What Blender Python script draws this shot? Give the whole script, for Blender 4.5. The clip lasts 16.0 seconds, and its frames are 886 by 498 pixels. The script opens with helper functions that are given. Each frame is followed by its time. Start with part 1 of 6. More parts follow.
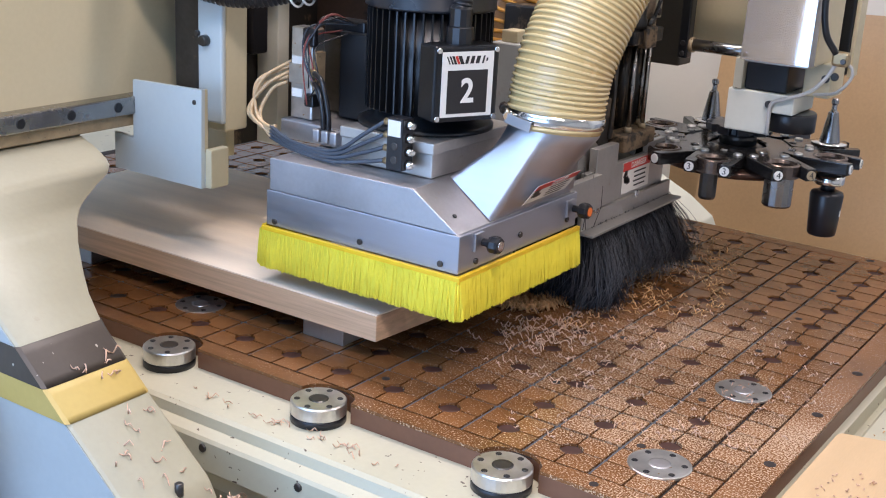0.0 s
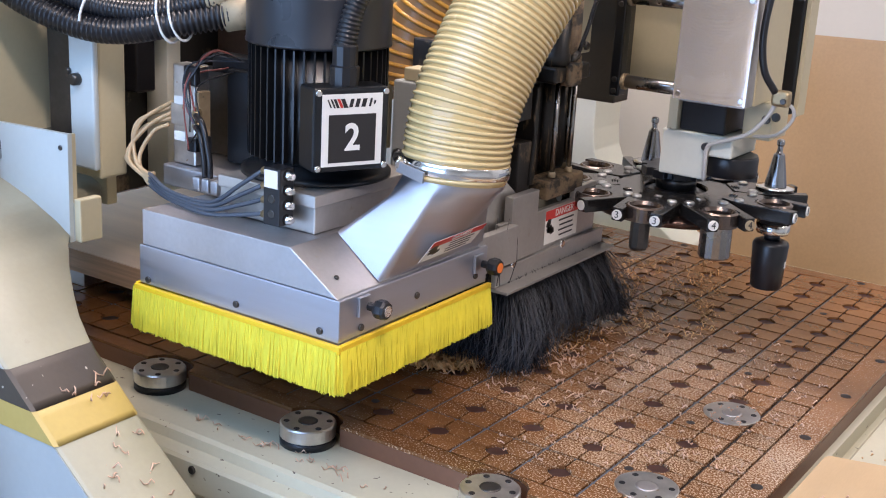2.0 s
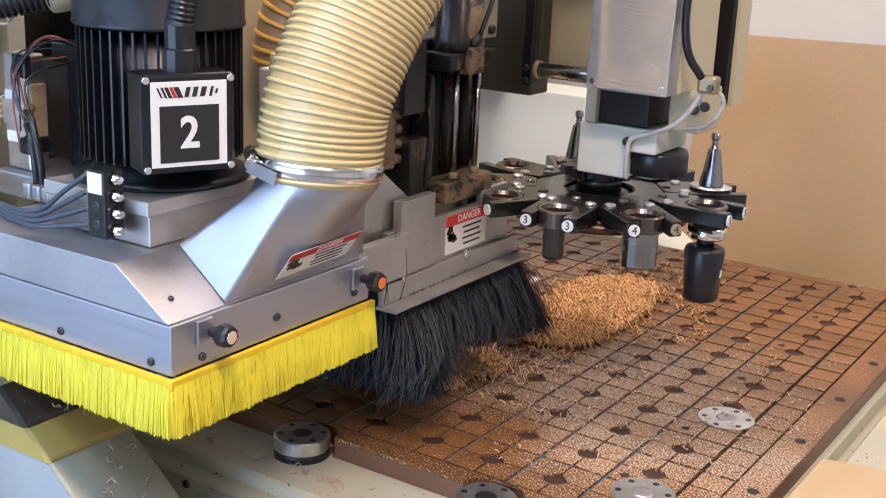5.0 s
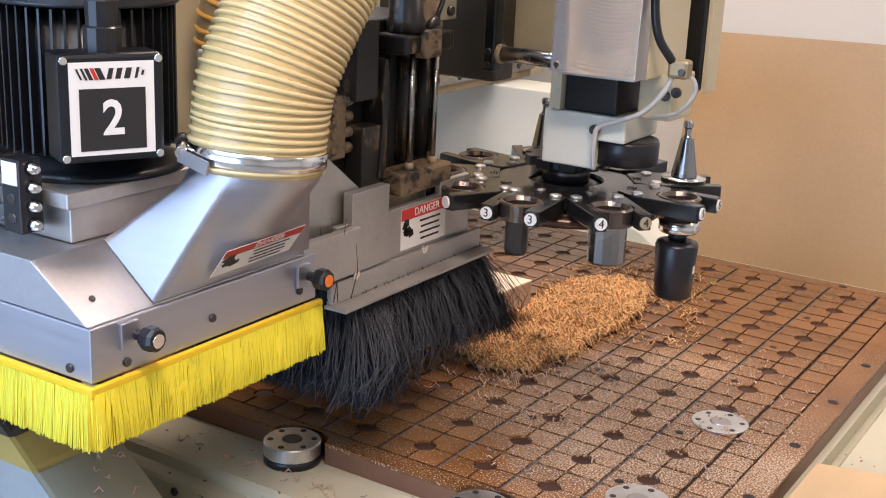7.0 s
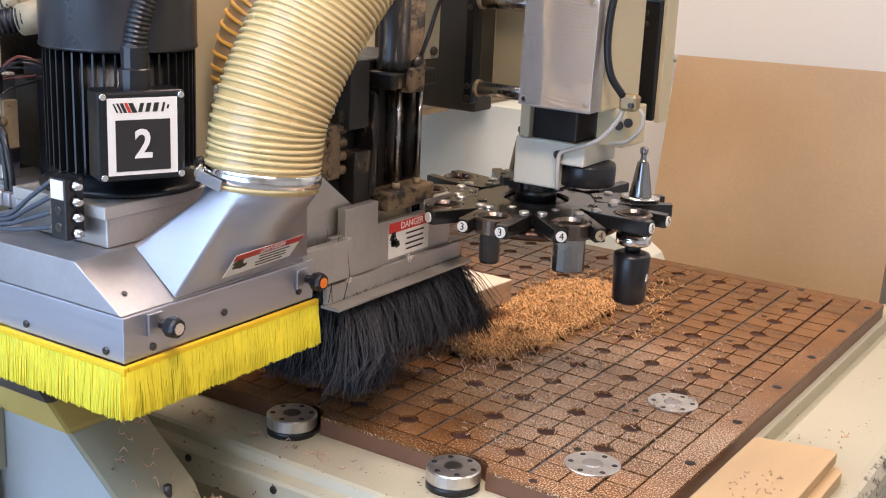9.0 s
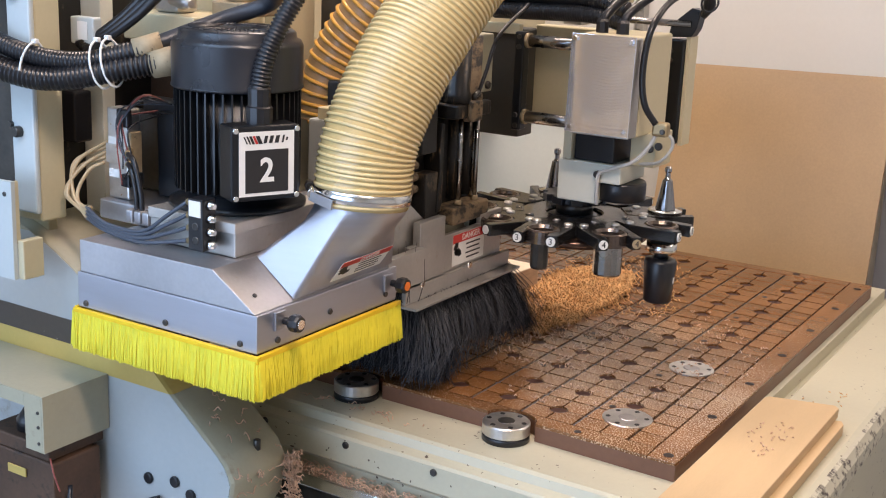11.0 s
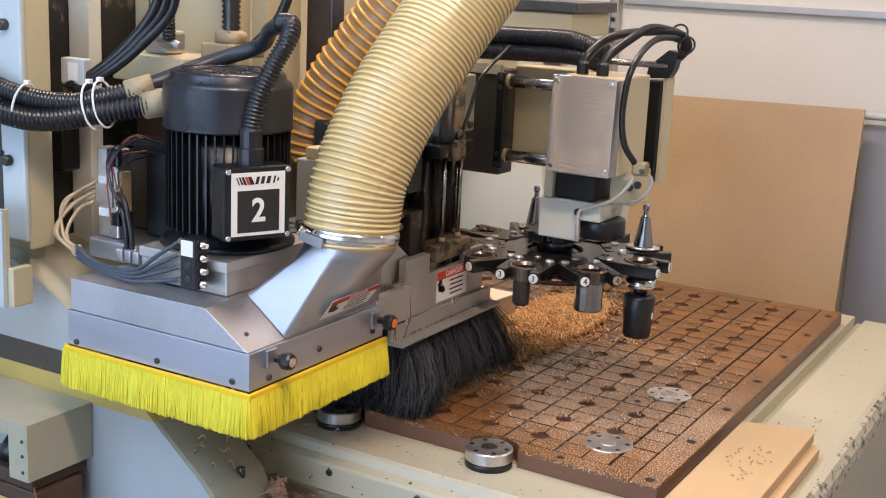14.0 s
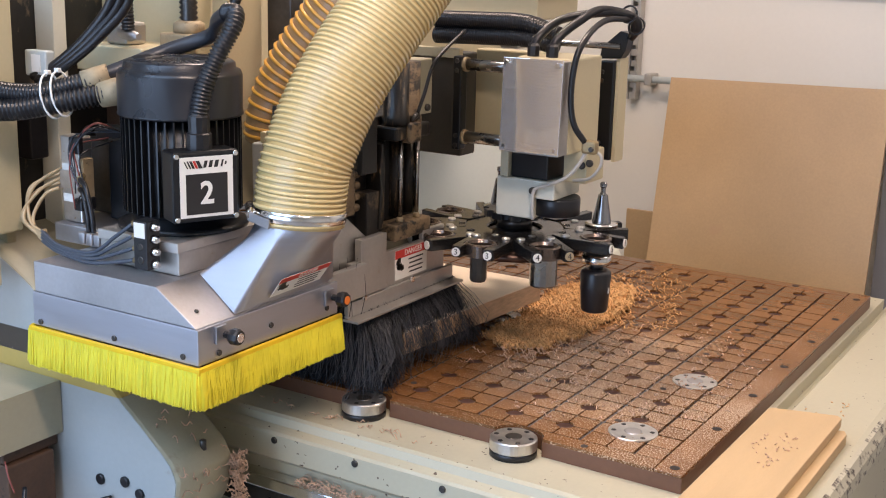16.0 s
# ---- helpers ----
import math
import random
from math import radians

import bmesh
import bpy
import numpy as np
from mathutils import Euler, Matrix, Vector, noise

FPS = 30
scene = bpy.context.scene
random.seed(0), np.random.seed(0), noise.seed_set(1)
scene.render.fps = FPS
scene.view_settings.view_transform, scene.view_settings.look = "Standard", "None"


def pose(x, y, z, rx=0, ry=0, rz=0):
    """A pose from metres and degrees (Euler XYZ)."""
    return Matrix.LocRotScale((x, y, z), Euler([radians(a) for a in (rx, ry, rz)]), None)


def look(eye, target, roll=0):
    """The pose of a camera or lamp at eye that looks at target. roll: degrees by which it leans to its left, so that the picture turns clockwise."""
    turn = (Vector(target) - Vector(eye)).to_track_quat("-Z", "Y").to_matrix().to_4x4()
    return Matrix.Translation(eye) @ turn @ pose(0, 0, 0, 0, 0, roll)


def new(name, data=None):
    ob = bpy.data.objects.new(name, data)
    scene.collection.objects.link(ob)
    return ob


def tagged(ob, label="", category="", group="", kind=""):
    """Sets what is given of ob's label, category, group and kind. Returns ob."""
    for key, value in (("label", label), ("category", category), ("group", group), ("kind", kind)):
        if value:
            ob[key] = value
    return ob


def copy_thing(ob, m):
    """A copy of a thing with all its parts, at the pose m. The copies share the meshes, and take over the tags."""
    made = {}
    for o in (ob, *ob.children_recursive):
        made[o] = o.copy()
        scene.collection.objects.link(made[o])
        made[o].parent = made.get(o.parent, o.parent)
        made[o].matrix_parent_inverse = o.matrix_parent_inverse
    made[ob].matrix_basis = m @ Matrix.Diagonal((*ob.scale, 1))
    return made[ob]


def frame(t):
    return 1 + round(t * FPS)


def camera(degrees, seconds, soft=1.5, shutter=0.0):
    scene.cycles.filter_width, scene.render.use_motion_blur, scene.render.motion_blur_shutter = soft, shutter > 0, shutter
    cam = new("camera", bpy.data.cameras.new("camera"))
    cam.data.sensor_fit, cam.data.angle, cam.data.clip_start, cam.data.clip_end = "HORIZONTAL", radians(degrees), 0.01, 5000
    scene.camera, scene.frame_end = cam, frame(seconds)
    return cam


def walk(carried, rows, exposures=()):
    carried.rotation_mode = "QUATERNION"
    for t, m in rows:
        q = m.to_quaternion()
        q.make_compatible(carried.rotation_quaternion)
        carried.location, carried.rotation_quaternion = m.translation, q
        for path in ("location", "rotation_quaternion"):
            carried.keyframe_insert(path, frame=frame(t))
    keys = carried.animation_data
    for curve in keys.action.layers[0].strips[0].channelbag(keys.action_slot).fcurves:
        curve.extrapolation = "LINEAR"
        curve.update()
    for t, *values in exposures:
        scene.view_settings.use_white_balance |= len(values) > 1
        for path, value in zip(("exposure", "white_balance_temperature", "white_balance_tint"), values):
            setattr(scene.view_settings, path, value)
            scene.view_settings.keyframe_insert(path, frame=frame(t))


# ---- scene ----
cam = camera(40.2, 16.0, soft=1.1)
PATH = [
    (0.0, (0.6621, -1.3403, 1.6446), (-0.3910, 0.2485, 1.0390), 3.12),
    (0.5, (0.6650, -1.3353, 1.6473), (-0.3898, 0.2546, 1.0478), 3.28),
    (1.0, (0.6711, -1.3386, 1.6489), (-0.3850, 0.2529, 1.0559), 3.29),
    (1.5, (0.6768, -1.3399, 1.6505), (-0.3823, 0.2541, 1.0695), 3.21),
    (2.0, (0.6797, -1.3394, 1.6508), (-0.3801, 0.2574, 1.0788), 3.14),
    (2.5, (0.6791, -1.3376, 1.6508), (-0.3784, 0.2632, 1.0858), 3.07),
    (3.0, (0.6772, -1.3364, 1.6495), (-0.3759, 0.2685, 1.0882), 2.99),
    (3.5, (0.6745, -1.3324, 1.6466), (-0.3766, 0.2747, 1.0878), 2.80),
    (4.0, (0.6740, -1.3302, 1.6449), (-0.3769, 0.2770, 1.0860), 2.64),
    (4.5, (0.6748, -1.3337, 1.6468), (-0.3756, 0.2736, 1.0873), 2.44),
    (5.0, (0.6751, -1.3387, 1.6489), (-0.3735, 0.2710, 1.0928), 2.42),
    (7.5, (0.6476, -1.3238, 1.6562), (-0.3730, 0.3008, 1.0915), 2.59),
    (8.0, (0.6801, -1.3516, 1.6595), (-0.3558, 0.2678, 1.1080), 2.51),
    (8.5, (0.7397, -1.4052, 1.6701), (-0.3062, 0.2154, 1.1413), 2.43),
    (9.0, (0.8234, -1.4997, 1.6838), (-0.2262, 0.1187, 1.1557), 2.61),
    (9.5, (0.8990, -1.5964, 1.6925), (-0.1753, 0.0065, 1.1667), 2.11),
    (12.0, (0.8230, -1.8215, 1.6936), (-0.1463, -0.1409, 1.2077), 2.70),
    (12.5, (0.8260, -1.8210, 1.6926), (-0.1400, -0.1353, 1.2181), 2.82),
    (13.0, (0.8292, -1.8207, 1.6934), (-0.1396, -0.1344, 1.2264), 2.86),
    (13.5, (0.8329, -1.8225, 1.6944), (-0.1377, -0.1352, 1.2349), 2.80),
    (14.0, (0.8357, -1.8229, 1.6951), (-0.1369, -0.1359, 1.2388), 2.71),
    (14.5, (0.8386, -1.8231, 1.6960), (-0.1407, -0.1399, 1.2404), 2.40),
    (15.0, (0.8408, -1.8227, 1.6981), (-0.1470, -0.1461, 1.2366), 2.02),
    (15.5, (0.8448, -1.8213, 1.7013), (-0.1532, -0.1532, 1.2307), 1.66),
    (16.0, (0.8498, -1.8130, 1.7042), (-0.1639, -0.1574, 1.2232), 1.46),
]
# the clip's camera starts on a cool white balance and warms up
TINTS = [(0, -0.13, 5600, 17), (2.0, -0.08, 5780, 19), (4.5, -0.02, 6080, 20), (8.0, -0.01, 6350, 21), (9.5, -0.09, 6420, 20), (12.5, -0.27, 6500, 19), (16.0, -0.29, 6560, 20)]
walk(cam, [(t, look(eye, target, roll)) for t, eye, target, roll in PATH], TINTS)

# ---- world, window light, added ceiling lamps ----
world = bpy.data.worlds.new("world")
scene.world = world
world.use_nodes = True
world.node_tree.nodes["Background"].inputs[0].default_value = (0.75, 0.85, 1.0, 1)
world.node_tree.nodes["Background"].inputs[1].default_value = 0.3


def area_lamp(name, eye, target, sx, sy, watts, colour):
    data = bpy.data.lights.new(name, "AREA")
    data.shape, data.size, data.size_y, data.energy, data.color = "RECTANGLE", sx, sy, watts, colour
    ob = new(name, data)
    ob.matrix_world = look(eye, target)
    return ob


area_lamp("window_light", (-1.35, -4.35, 1.5), (-1.35, 0, 1.4), 4.0, 2.3, 148, (0.48, 0.71, 1.0))
# x, y, half length along x, half length along y, watts, colour; the first is a rooflight
# the warm lamps are unseen, added to brighten the panel and the machine
WARM, SKY = (1.0, 0.82, 0.66), (0.42, 0.68, 1.0)
LAMPS = ((-0.7, -2.2, 1.0, 0.8, 46, SKY), (0.9, -1.2, 0.6, 0.12, 58, WARM), (-0.66, 0.42, 0.6, 0.12, 48, WARM), (1.5, 1.2, 0.6, 0.12, 18, WARM))
for lx, ly, hx, hy, power, tint in LAMPS:
    area_lamp("overhead_fill_light", (lx, ly, 3.1), (lx, ly, 0), hx * 2, hy * 2, power, tint)

# ---- materials ----
def material(name, colour, rough=0.5, metal=0.0, vary=0.15, scale=6.0, grain=120.0, bump=0.1, dirt=None, dirt_at=0.62, stretch=(1, 1, 1), coat=0.0, rand=0.0, specks=None):
    """Colour with broad and fine variation, optional dirt patches, bump and uneven gloss."""
    m = bpy.data.materials.new(name)
    m.use_nodes = True
    nt = m.node_tree
    N, L = nt.nodes, nt.links
    b = N["Principled BSDF"]
    b.inputs["Metallic"].default_value = metal
    b.inputs["Coat Weight"].default_value = coat
    tc, mp = N.new("ShaderNodeTexCoord"), N.new("ShaderNodeMapping")
    mp.inputs["Scale"].default_value = stretch
    L.new(tc.outputs["Object"], mp.inputs[0])
    broad, fine = N.new("ShaderNodeTexNoise"), N.new("ShaderNodeTexNoise")
    broad.inputs["Scale"].default_value, broad.inputs["Detail"].default_value = scale, 6
    fine.inputs["Scale"].default_value, fine.inputs["Detail"].default_value = grain, 3
    for n in (broad, fine):
        L.new(mp.outputs[0], n.inputs["Vector"])
    add = N.new("ShaderNodeMath")
    add.operation = "MULTIPLY_ADD"
    add.inputs[1].default_value = 0.35
    L.new(fine.outputs[0], add.inputs[0])
    L.new(broad.outputs[0], add.inputs[2])
    value = add.outputs[0]
    if rand:
        info, ra = N.new("ShaderNodeObjectInfo"), N.new("ShaderNodeMath")
        ra.operation = "MULTIPLY_ADD"
        ra.inputs[1].default_value = rand
        L.new(info.outputs["Random"], ra.inputs[0])
        L.new(value, ra.inputs[2])
        value = ra.outputs[0]
    ramp = N.new("ShaderNodeValToRGB")
    ramp.color_ramp.elements[0].position, ramp.color_ramp.elements[1].position = 0.35, 1.0
    ramp.color_ramp.elements[0].color = (*[c * (1 - vary) for c in colour], 1)
    ramp.color_ramp.elements[1].color = (*[min(1, c * (1 + vary)) for c in colour], 1)
    L.new(value, ramp.inputs[0])
    out = ramp.outputs[0]
    if dirt:
        dn, dr, mix = N.new("ShaderNodeTexNoise"), N.new("ShaderNodeValToRGB"), N.new("ShaderNodeMix")
        dn.inputs["Scale"].default_value, dn.inputs["Detail"].default_value, dn.inputs["Roughness"].default_value = scale * 2.3, 9, 0.7
        L.new(mp.outputs[0], dn.inputs["Vector"])
        dr.color_ramp.elements[0].position, dr.color_ramp.elements[1].position = dirt_at - 0.04, dirt_at + 0.06
        L.new(dn.outputs[0], dr.inputs[0])
        mix.data_type = "RGBA"
        L.new(dr.outputs[0], mix.inputs[0])
        L.new(out, mix.inputs[6])
        mix.inputs[7].default_value = (*dirt, 1)
        out = mix.outputs[2]
    if specks:
        sn, sr, smix = N.new("ShaderNodeTexNoise"), N.new("ShaderNodeValToRGB"), N.new("ShaderNodeMix")
        sn.inputs["Scale"].default_value, sn.inputs["Detail"].default_value = 95, 1
        L.new(tc.outputs["Object"], sn.inputs["Vector"])
        sr.color_ramp.elements[0].position, sr.color_ramp.elements[1].position = 0.735, 0.76
        L.new(sn.outputs[0], sr.inputs[0])
        smix.data_type = "RGBA"
        L.new(sr.outputs[0], smix.inputs[0])
        L.new(out, smix.inputs[6])
        smix.inputs[7].default_value = (*specks, 1)
        out = smix.outputs[2]
    L.new(out, b.inputs["Base Color"])
    rr = N.new("ShaderNodeMapRange")
    rr.inputs["To Min"].default_value, rr.inputs["To Max"].default_value = max(0.02, rough - 0.1), min(1, rough + 0.14)
    L.new(broad.outputs[0], rr.inputs[0])
    L.new(rr.outputs[0], b.inputs["Roughness"])
    if bump:
        bp = N.new("ShaderNodeBump")
        bp.inputs["Strength"].default_value, bp.inputs["Distance"].default_value = bump, 0.002
        L.new(fine.outputs[0], bp.inputs["Height"])
        L.new(bp.outputs[0], b.inputs["Normal"])
    return m


CREAM = material("cream_paint", (0.54, 0.475, 0.305), 0.42, vary=0.08, scale=3, bump=0.05, dirt=(0.3, 0.25, 0.16), dirt_at=0.72)
BED = material("bed_paint", (0.5, 0.47, 0.345), 0.4, vary=0.08, scale=4, bump=0.05, dirt=(0.28, 0.22, 0.14), dirt_at=0.73, specks=(0.1, 0.07, 0.05))
# pale finish; also the window-lit copy of the cream on the saddle front
MINT = material("pale_cool_finish", (0.48, 0.52, 0.51), 0.4, vary=0.06, scale=3, bump=0.04, dirt=(0.4, 0.36, 0.27), dirt_at=0.74)
STRIPE_DARK = material("dark_brown_stripe", (0.06, 0.046, 0.034), 0.45, vary=0.2, scale=5, dirt=(0.2, 0.16, 0.11), dirt_at=0.7, specks=(0.5, 0.45, 0.38))
STRIPE_GOLD = material("ochre_stripe", (0.5, 0.36, 0.1), 0.45, vary=0.1, scale=5, dirt=(0.3, 0.2, 0.1), dirt_at=0.72)
STEEL = material("brushed_stainless", (0.48, 0.485, 0.53), 0.42, 1.0, vary=0.06, scale=8, grain=200, bump=0.05, stretch=(1, 1, 14))
STEEL_DUSTY = material("dusty_stainless", (0.5, 0.49, 0.5), 0.44, 1.0, vary=0.15, scale=9, grain=160, bump=0.08, dirt=(0.5, 0.42, 0.32), dirt_at=0.68)
ALU = material("grey_aluminium", (0.5, 0.48, 0.45), 0.42, 0.85, vary=0.15, scale=12, bump=0.05, dirt=(0.42, 0.34, 0.24), dirt_at=0.66)
CHROME = material("polished_steel", (0.75, 0.74, 0.72), 0.14, 1.0, vary=0.15, scale=14, bump=0.02)
BRIGHT = material("bright_turned_steel", (0.66, 0.65, 0.63), 0.3, 0.95, vary=0.2, scale=40, bump=0.06, specks=(0.5, 0.38, 0.26))
GREY_STEEL = material("ground_grey_steel", (0.32, 0.31, 0.3), 0.24, 1.0, vary=0.2, scale=18, bump=0.04)
RUSTY = material("rust_brown_steel", (0.09, 0.05, 0.03), 0.6, 0.2, vary=0.4, scale=9, dirt=(0.03, 0.02, 0.015), dirt_at=0.6)
RUST_PLATE = material("brown_oiled_steel", (0.09, 0.05, 0.035), 0.25, 0.6, vary=0.35, scale=12, bump=0.05)
DARK_STEEL = material("dark_steel", (0.09, 0.085, 0.08), 0.3, 0.8, vary=0.35, scale=14, bump=0.08, dirt=(0.2, 0.14, 0.1), dirt_at=0.66)
BLACK_PAINT = material("black_motor_paint", (0.007, 0.008, 0.01), 0.3, vary=0.4, scale=8, bump=0.05, dirt=(0.07, 0.055, 0.045), dirt_at=0.74)
CAP_GREY = material("charcoal_cap", (0.014, 0.0155, 0.02), 0.27, vary=0.2, scale=8, bump=0.05, dirt=(0.09, 0.08, 0.07), dirt_at=0.74)
BLACK_RUBBER = material("black_plastic", (0.012, 0.012, 0.014), 0.3, vary=0.3, scale=20, bump=0.05)
WORN_BLACK = material("worn_black_casting", (0.02, 0.018, 0.016), 0.38, 0.1, vary=0.4, scale=7, bump=0.15, dirt=(0.24, 0.17, 0.1), dirt_at=0.59, stretch=(1, 1, 0.6))
SCUFFED = material("scuffed_black_casting", (0.014, 0.013, 0.012), 0.36, 0.1, vary=0.4, scale=9, bump=0.15, dirt=(0.24, 0.16, 0.085), dirt_at=0.6, stretch=(3, 3, 0.6))
TAN_BLOCK = material("dusty_worn_block", (0.2, 0.14, 0.08), 0.6, 0.1, vary=0.4, scale=11, bump=0.2, dirt=(0.02, 0.018, 0.015), dirt_at=0.53, stretch=(1, 1, 1.4))
# on the leg front this cool grey stands in for window light
LEG_FACE = material("cool_grey_face", (0.4, 0.42, 0.41), 0.4, vary=0.08, scale=3, bump=0.04, dirt=(0.3, 0.26, 0.2), dirt_at=0.68)
FORK_STEEL = material("oiled_fork_steel", (0.05, 0.048, 0.047), 0.17, 0.75, vary=0.35, scale=16, bump=0.06, dirt=(0.2, 0.14, 0.1), dirt_at=0.7)
# gantry paint lightened and greened to stand in for light on the rear leg
REAR_LIT_PAINT = material("pale_green_lit_paint", (0.7, 0.73, 0.64), 0.42, vary=0.06, scale=3, bump=0.04, dirt=(0.4, 0.36, 0.28), dirt_at=0.75)
NECK_PAINT = material("chipped_white_paint", (0.66, 0.65, 0.55), 0.42, vary=0.07, scale=6, bump=0.04, dirt=(0.12, 0.1, 0.08), dirt_at=0.77)
LEG_PAINT = material("grey_cream_paint", (0.37, 0.345, 0.245), 0.42, vary=0.1, scale=3, bump=0.05, dirt=(0.26, 0.21, 0.14), dirt_at=0.66)
GREY_STRAND = material("grey_bristle", (0.06, 0.062, 0.07), 0.35, vary=0.4, scale=30, bump=0.0)
CABLE_GREY = material("pale_grey_cable", (0.5, 0.48, 0.44), 0.4, vary=0.12, scale=12, bump=0.0)
BUSH = material("worn_bronze_bush", (0.16, 0.125, 0.105), 0.22, 0.8, vary=0.3, scale=14, bump=0.04)
PANEL_DARK = material("dark_olive_panel", (0.05, 0.044, 0.033), 0.5, vary=0.2, scale=4, bump=0.05, dirt=(0.13, 0.1, 0.06), dirt_at=0.7)
TAPER_STEEL = material("ground_taper_steel", (0.34, 0.34, 0.35), 0.2, 1.0, vary=0.12, scale=20, bump=0.03)
# rust-brown, darkened to carry the shade inside the shallow holes
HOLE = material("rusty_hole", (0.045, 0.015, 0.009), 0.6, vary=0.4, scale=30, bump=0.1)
TAN_DUST = material("dusty_tan_block", (0.36, 0.28, 0.17), 0.6, 0.2, vary=0.25, scale=30, dirt=(0.08, 0.06, 0.04), dirt_at=0.64)
YELLOW = material("yellow_bristle", (0.85, 0.74, 0.05), 0.45, vary=0.12, scale=20, bump=0.0, rand=0.2)
YELLOW_BAR = material("yellow_plastic_bar", (0.83, 0.55, 0.01), 0.4, vary=0.08, bump=0.02)
BRISTLE = material("black_bristle", (0.012, 0.014, 0.02), 0.36, vary=0.5, scale=30, bump=0.0)
BRISTLE.node_tree.nodes["Principled BSDF"].inputs["Specular IOR Level"].default_value = 0.25
PHENOLIC = material("brown_phenolic", (0.15, 0.068, 0.036), 0.4, vary=0.25, scale=5, grain=90, bump=0.08, dirt=(0.24, 0.13, 0.07), dirt_at=0.7)
GROOVE = material("dark_groove", (0.02, 0.013, 0.01), 0.7, vary=0.3, scale=20)
GASKET = material("grey_gasket_cord", (0.075, 0.075, 0.075), 0.7, vary=0.25, scale=30)
WOOD = material("light_maple", (0.9, 0.76, 0.59), 0.5, vary=0.12, scale=3, grain=60, bump=0.05, stretch=(1, 9, 9))
WOOD_SIDE = material("laminated_edge", (0.58, 0.39, 0.24), 0.55, vary=0.25, scale=8, grain=60, bump=0.06, stretch=(0.6, 5, 22))
PLANK = material("pale_pine", (0.56, 0.39, 0.21), 0.55, vary=0.1, scale=3, grain=70, bump=0.05, stretch=(9, 1, 9), dirt=(0.62, 0.36, 0.2), dirt_at=0.68)
CHIP = material("wood_shaving", (0.68, 0.4, 0.17), 0.65, vary=0.35, scale=60, bump=0.0)
CHIP_PINK = material("pale_shaving", (0.6, 0.4, 0.28), 0.65, vary=0.35, scale=60, bump=0.0)
MDF = material("brown_fibreboard", (0.42, 0.282, 0.145), 0.42, vary=0.2, scale=2, grain=150, bump=0.03, dirt=(0.4, 0.25, 0.14), dirt_at=0.68)
WALL = material("cream_white_wall", (0.7, 0.68, 0.62), 0.6, vary=0.04, scale=1.5, grain=80, bump=0.05)
WALL_GREY = material("blue_grey_wall", (0.32, 0.33, 0.36), 0.6, vary=0.06, scale=2)
CONCRETE = material("concrete", (0.24, 0.235, 0.225), 0.7, vary=0.15, scale=2)
WHITE = material("white_label", (0.8, 0.78, 0.73), 0.45, vary=0.05, bump=0.0)
INK = material("black_ink", (0.02, 0.018, 0.018), 0.45, vary=0.2, bump=0.0)
RED = material("red_print", (0.55, 0.04, 0.03), 0.45, vary=0.1, bump=0.0)
ORANGE = material("orange_cap", (0.85, 0.2, 0.02), 0.4, vary=0.08, bump=0.0)
HOSE_TAN = material("tan_hose_wall", (0.57, 0.41, 0.175), 0.24, vary=0.12, scale=9, bump=0.04, coat=0.3)
HOSE_RIB = material("pale_hose_rib", (0.67, 0.52, 0.25), 0.24, vary=0.1, scale=9, bump=0.03, coat=0.4)
HOSE_DARK = material("brown_hose_wall", (0.3, 0.17, 0.07), 0.35, vary=0.2, scale=9, coat=0.3)
HOSE_AMBER = material("amber_hose_rib", (0.62, 0.3, 0.04), 0.3, vary=0.12, coat=0.4)
BRASS = material("dull_brass", (0.42, 0.32, 0.18), 0.4, 0.8, vary=0.2, scale=30, bump=0.02)
TUBE_DARK = material("dark_grey_hose", (0.03, 0.033, 0.04), 0.35, vary=0.25, scale=12, bump=0.05, dirt=(0.12, 0.1, 0.08), dirt_at=0.72)
TUBE_TAN = material("tan_air_tube", (0.5, 0.36, 0.2), 0.4, vary=0.15, bump=0.0)
TUBE_BLUE = material("grey_blue_air_tube", (0.055, 0.068, 0.09), 0.4, vary=0.15, bump=0.0, dirt=(0.35, 0.28, 0.2), dirt_at=0.68)
WIRE_RED = material("red_wire", (0.26, 0.07, 0.055), 0.5, bump=0.0)
TIE_WHITE = material("white_cable_tie", (0.75, 0.75, 0.73), 0.4, bump=0.0)


def glowing(name, colour):
    m = bpy.data.materials.new(name)
    m.use_nodes = True
    m.node_tree.nodes["Principled BSDF"].inputs["Emission Color"].default_value = (*colour, 1)
    m.node_tree.nodes["Principled BSDF"].inputs["Emission Strength"].default_value = 2.0
    return m


LIGHT_GLOW = glowing("lamp_diffuser", (1, 0.88, 0.7))
SKY_GLOW = glowing("rooflight_pane", (0.55, 0.76, 1.0))

MIRROR_PLATE = material("polished_cover", (0.88, 0.88, 0.9), 0.05, 0.74, vary=0.1, scale=10, grain=60, bump=0.0)
for n in MIRROR_PLATE.node_tree.nodes:
    if n.type == "MAP_RANGE":
        n.inputs["To Min"].default_value, n.inputs["To Max"].default_value = 0.02, 0.09


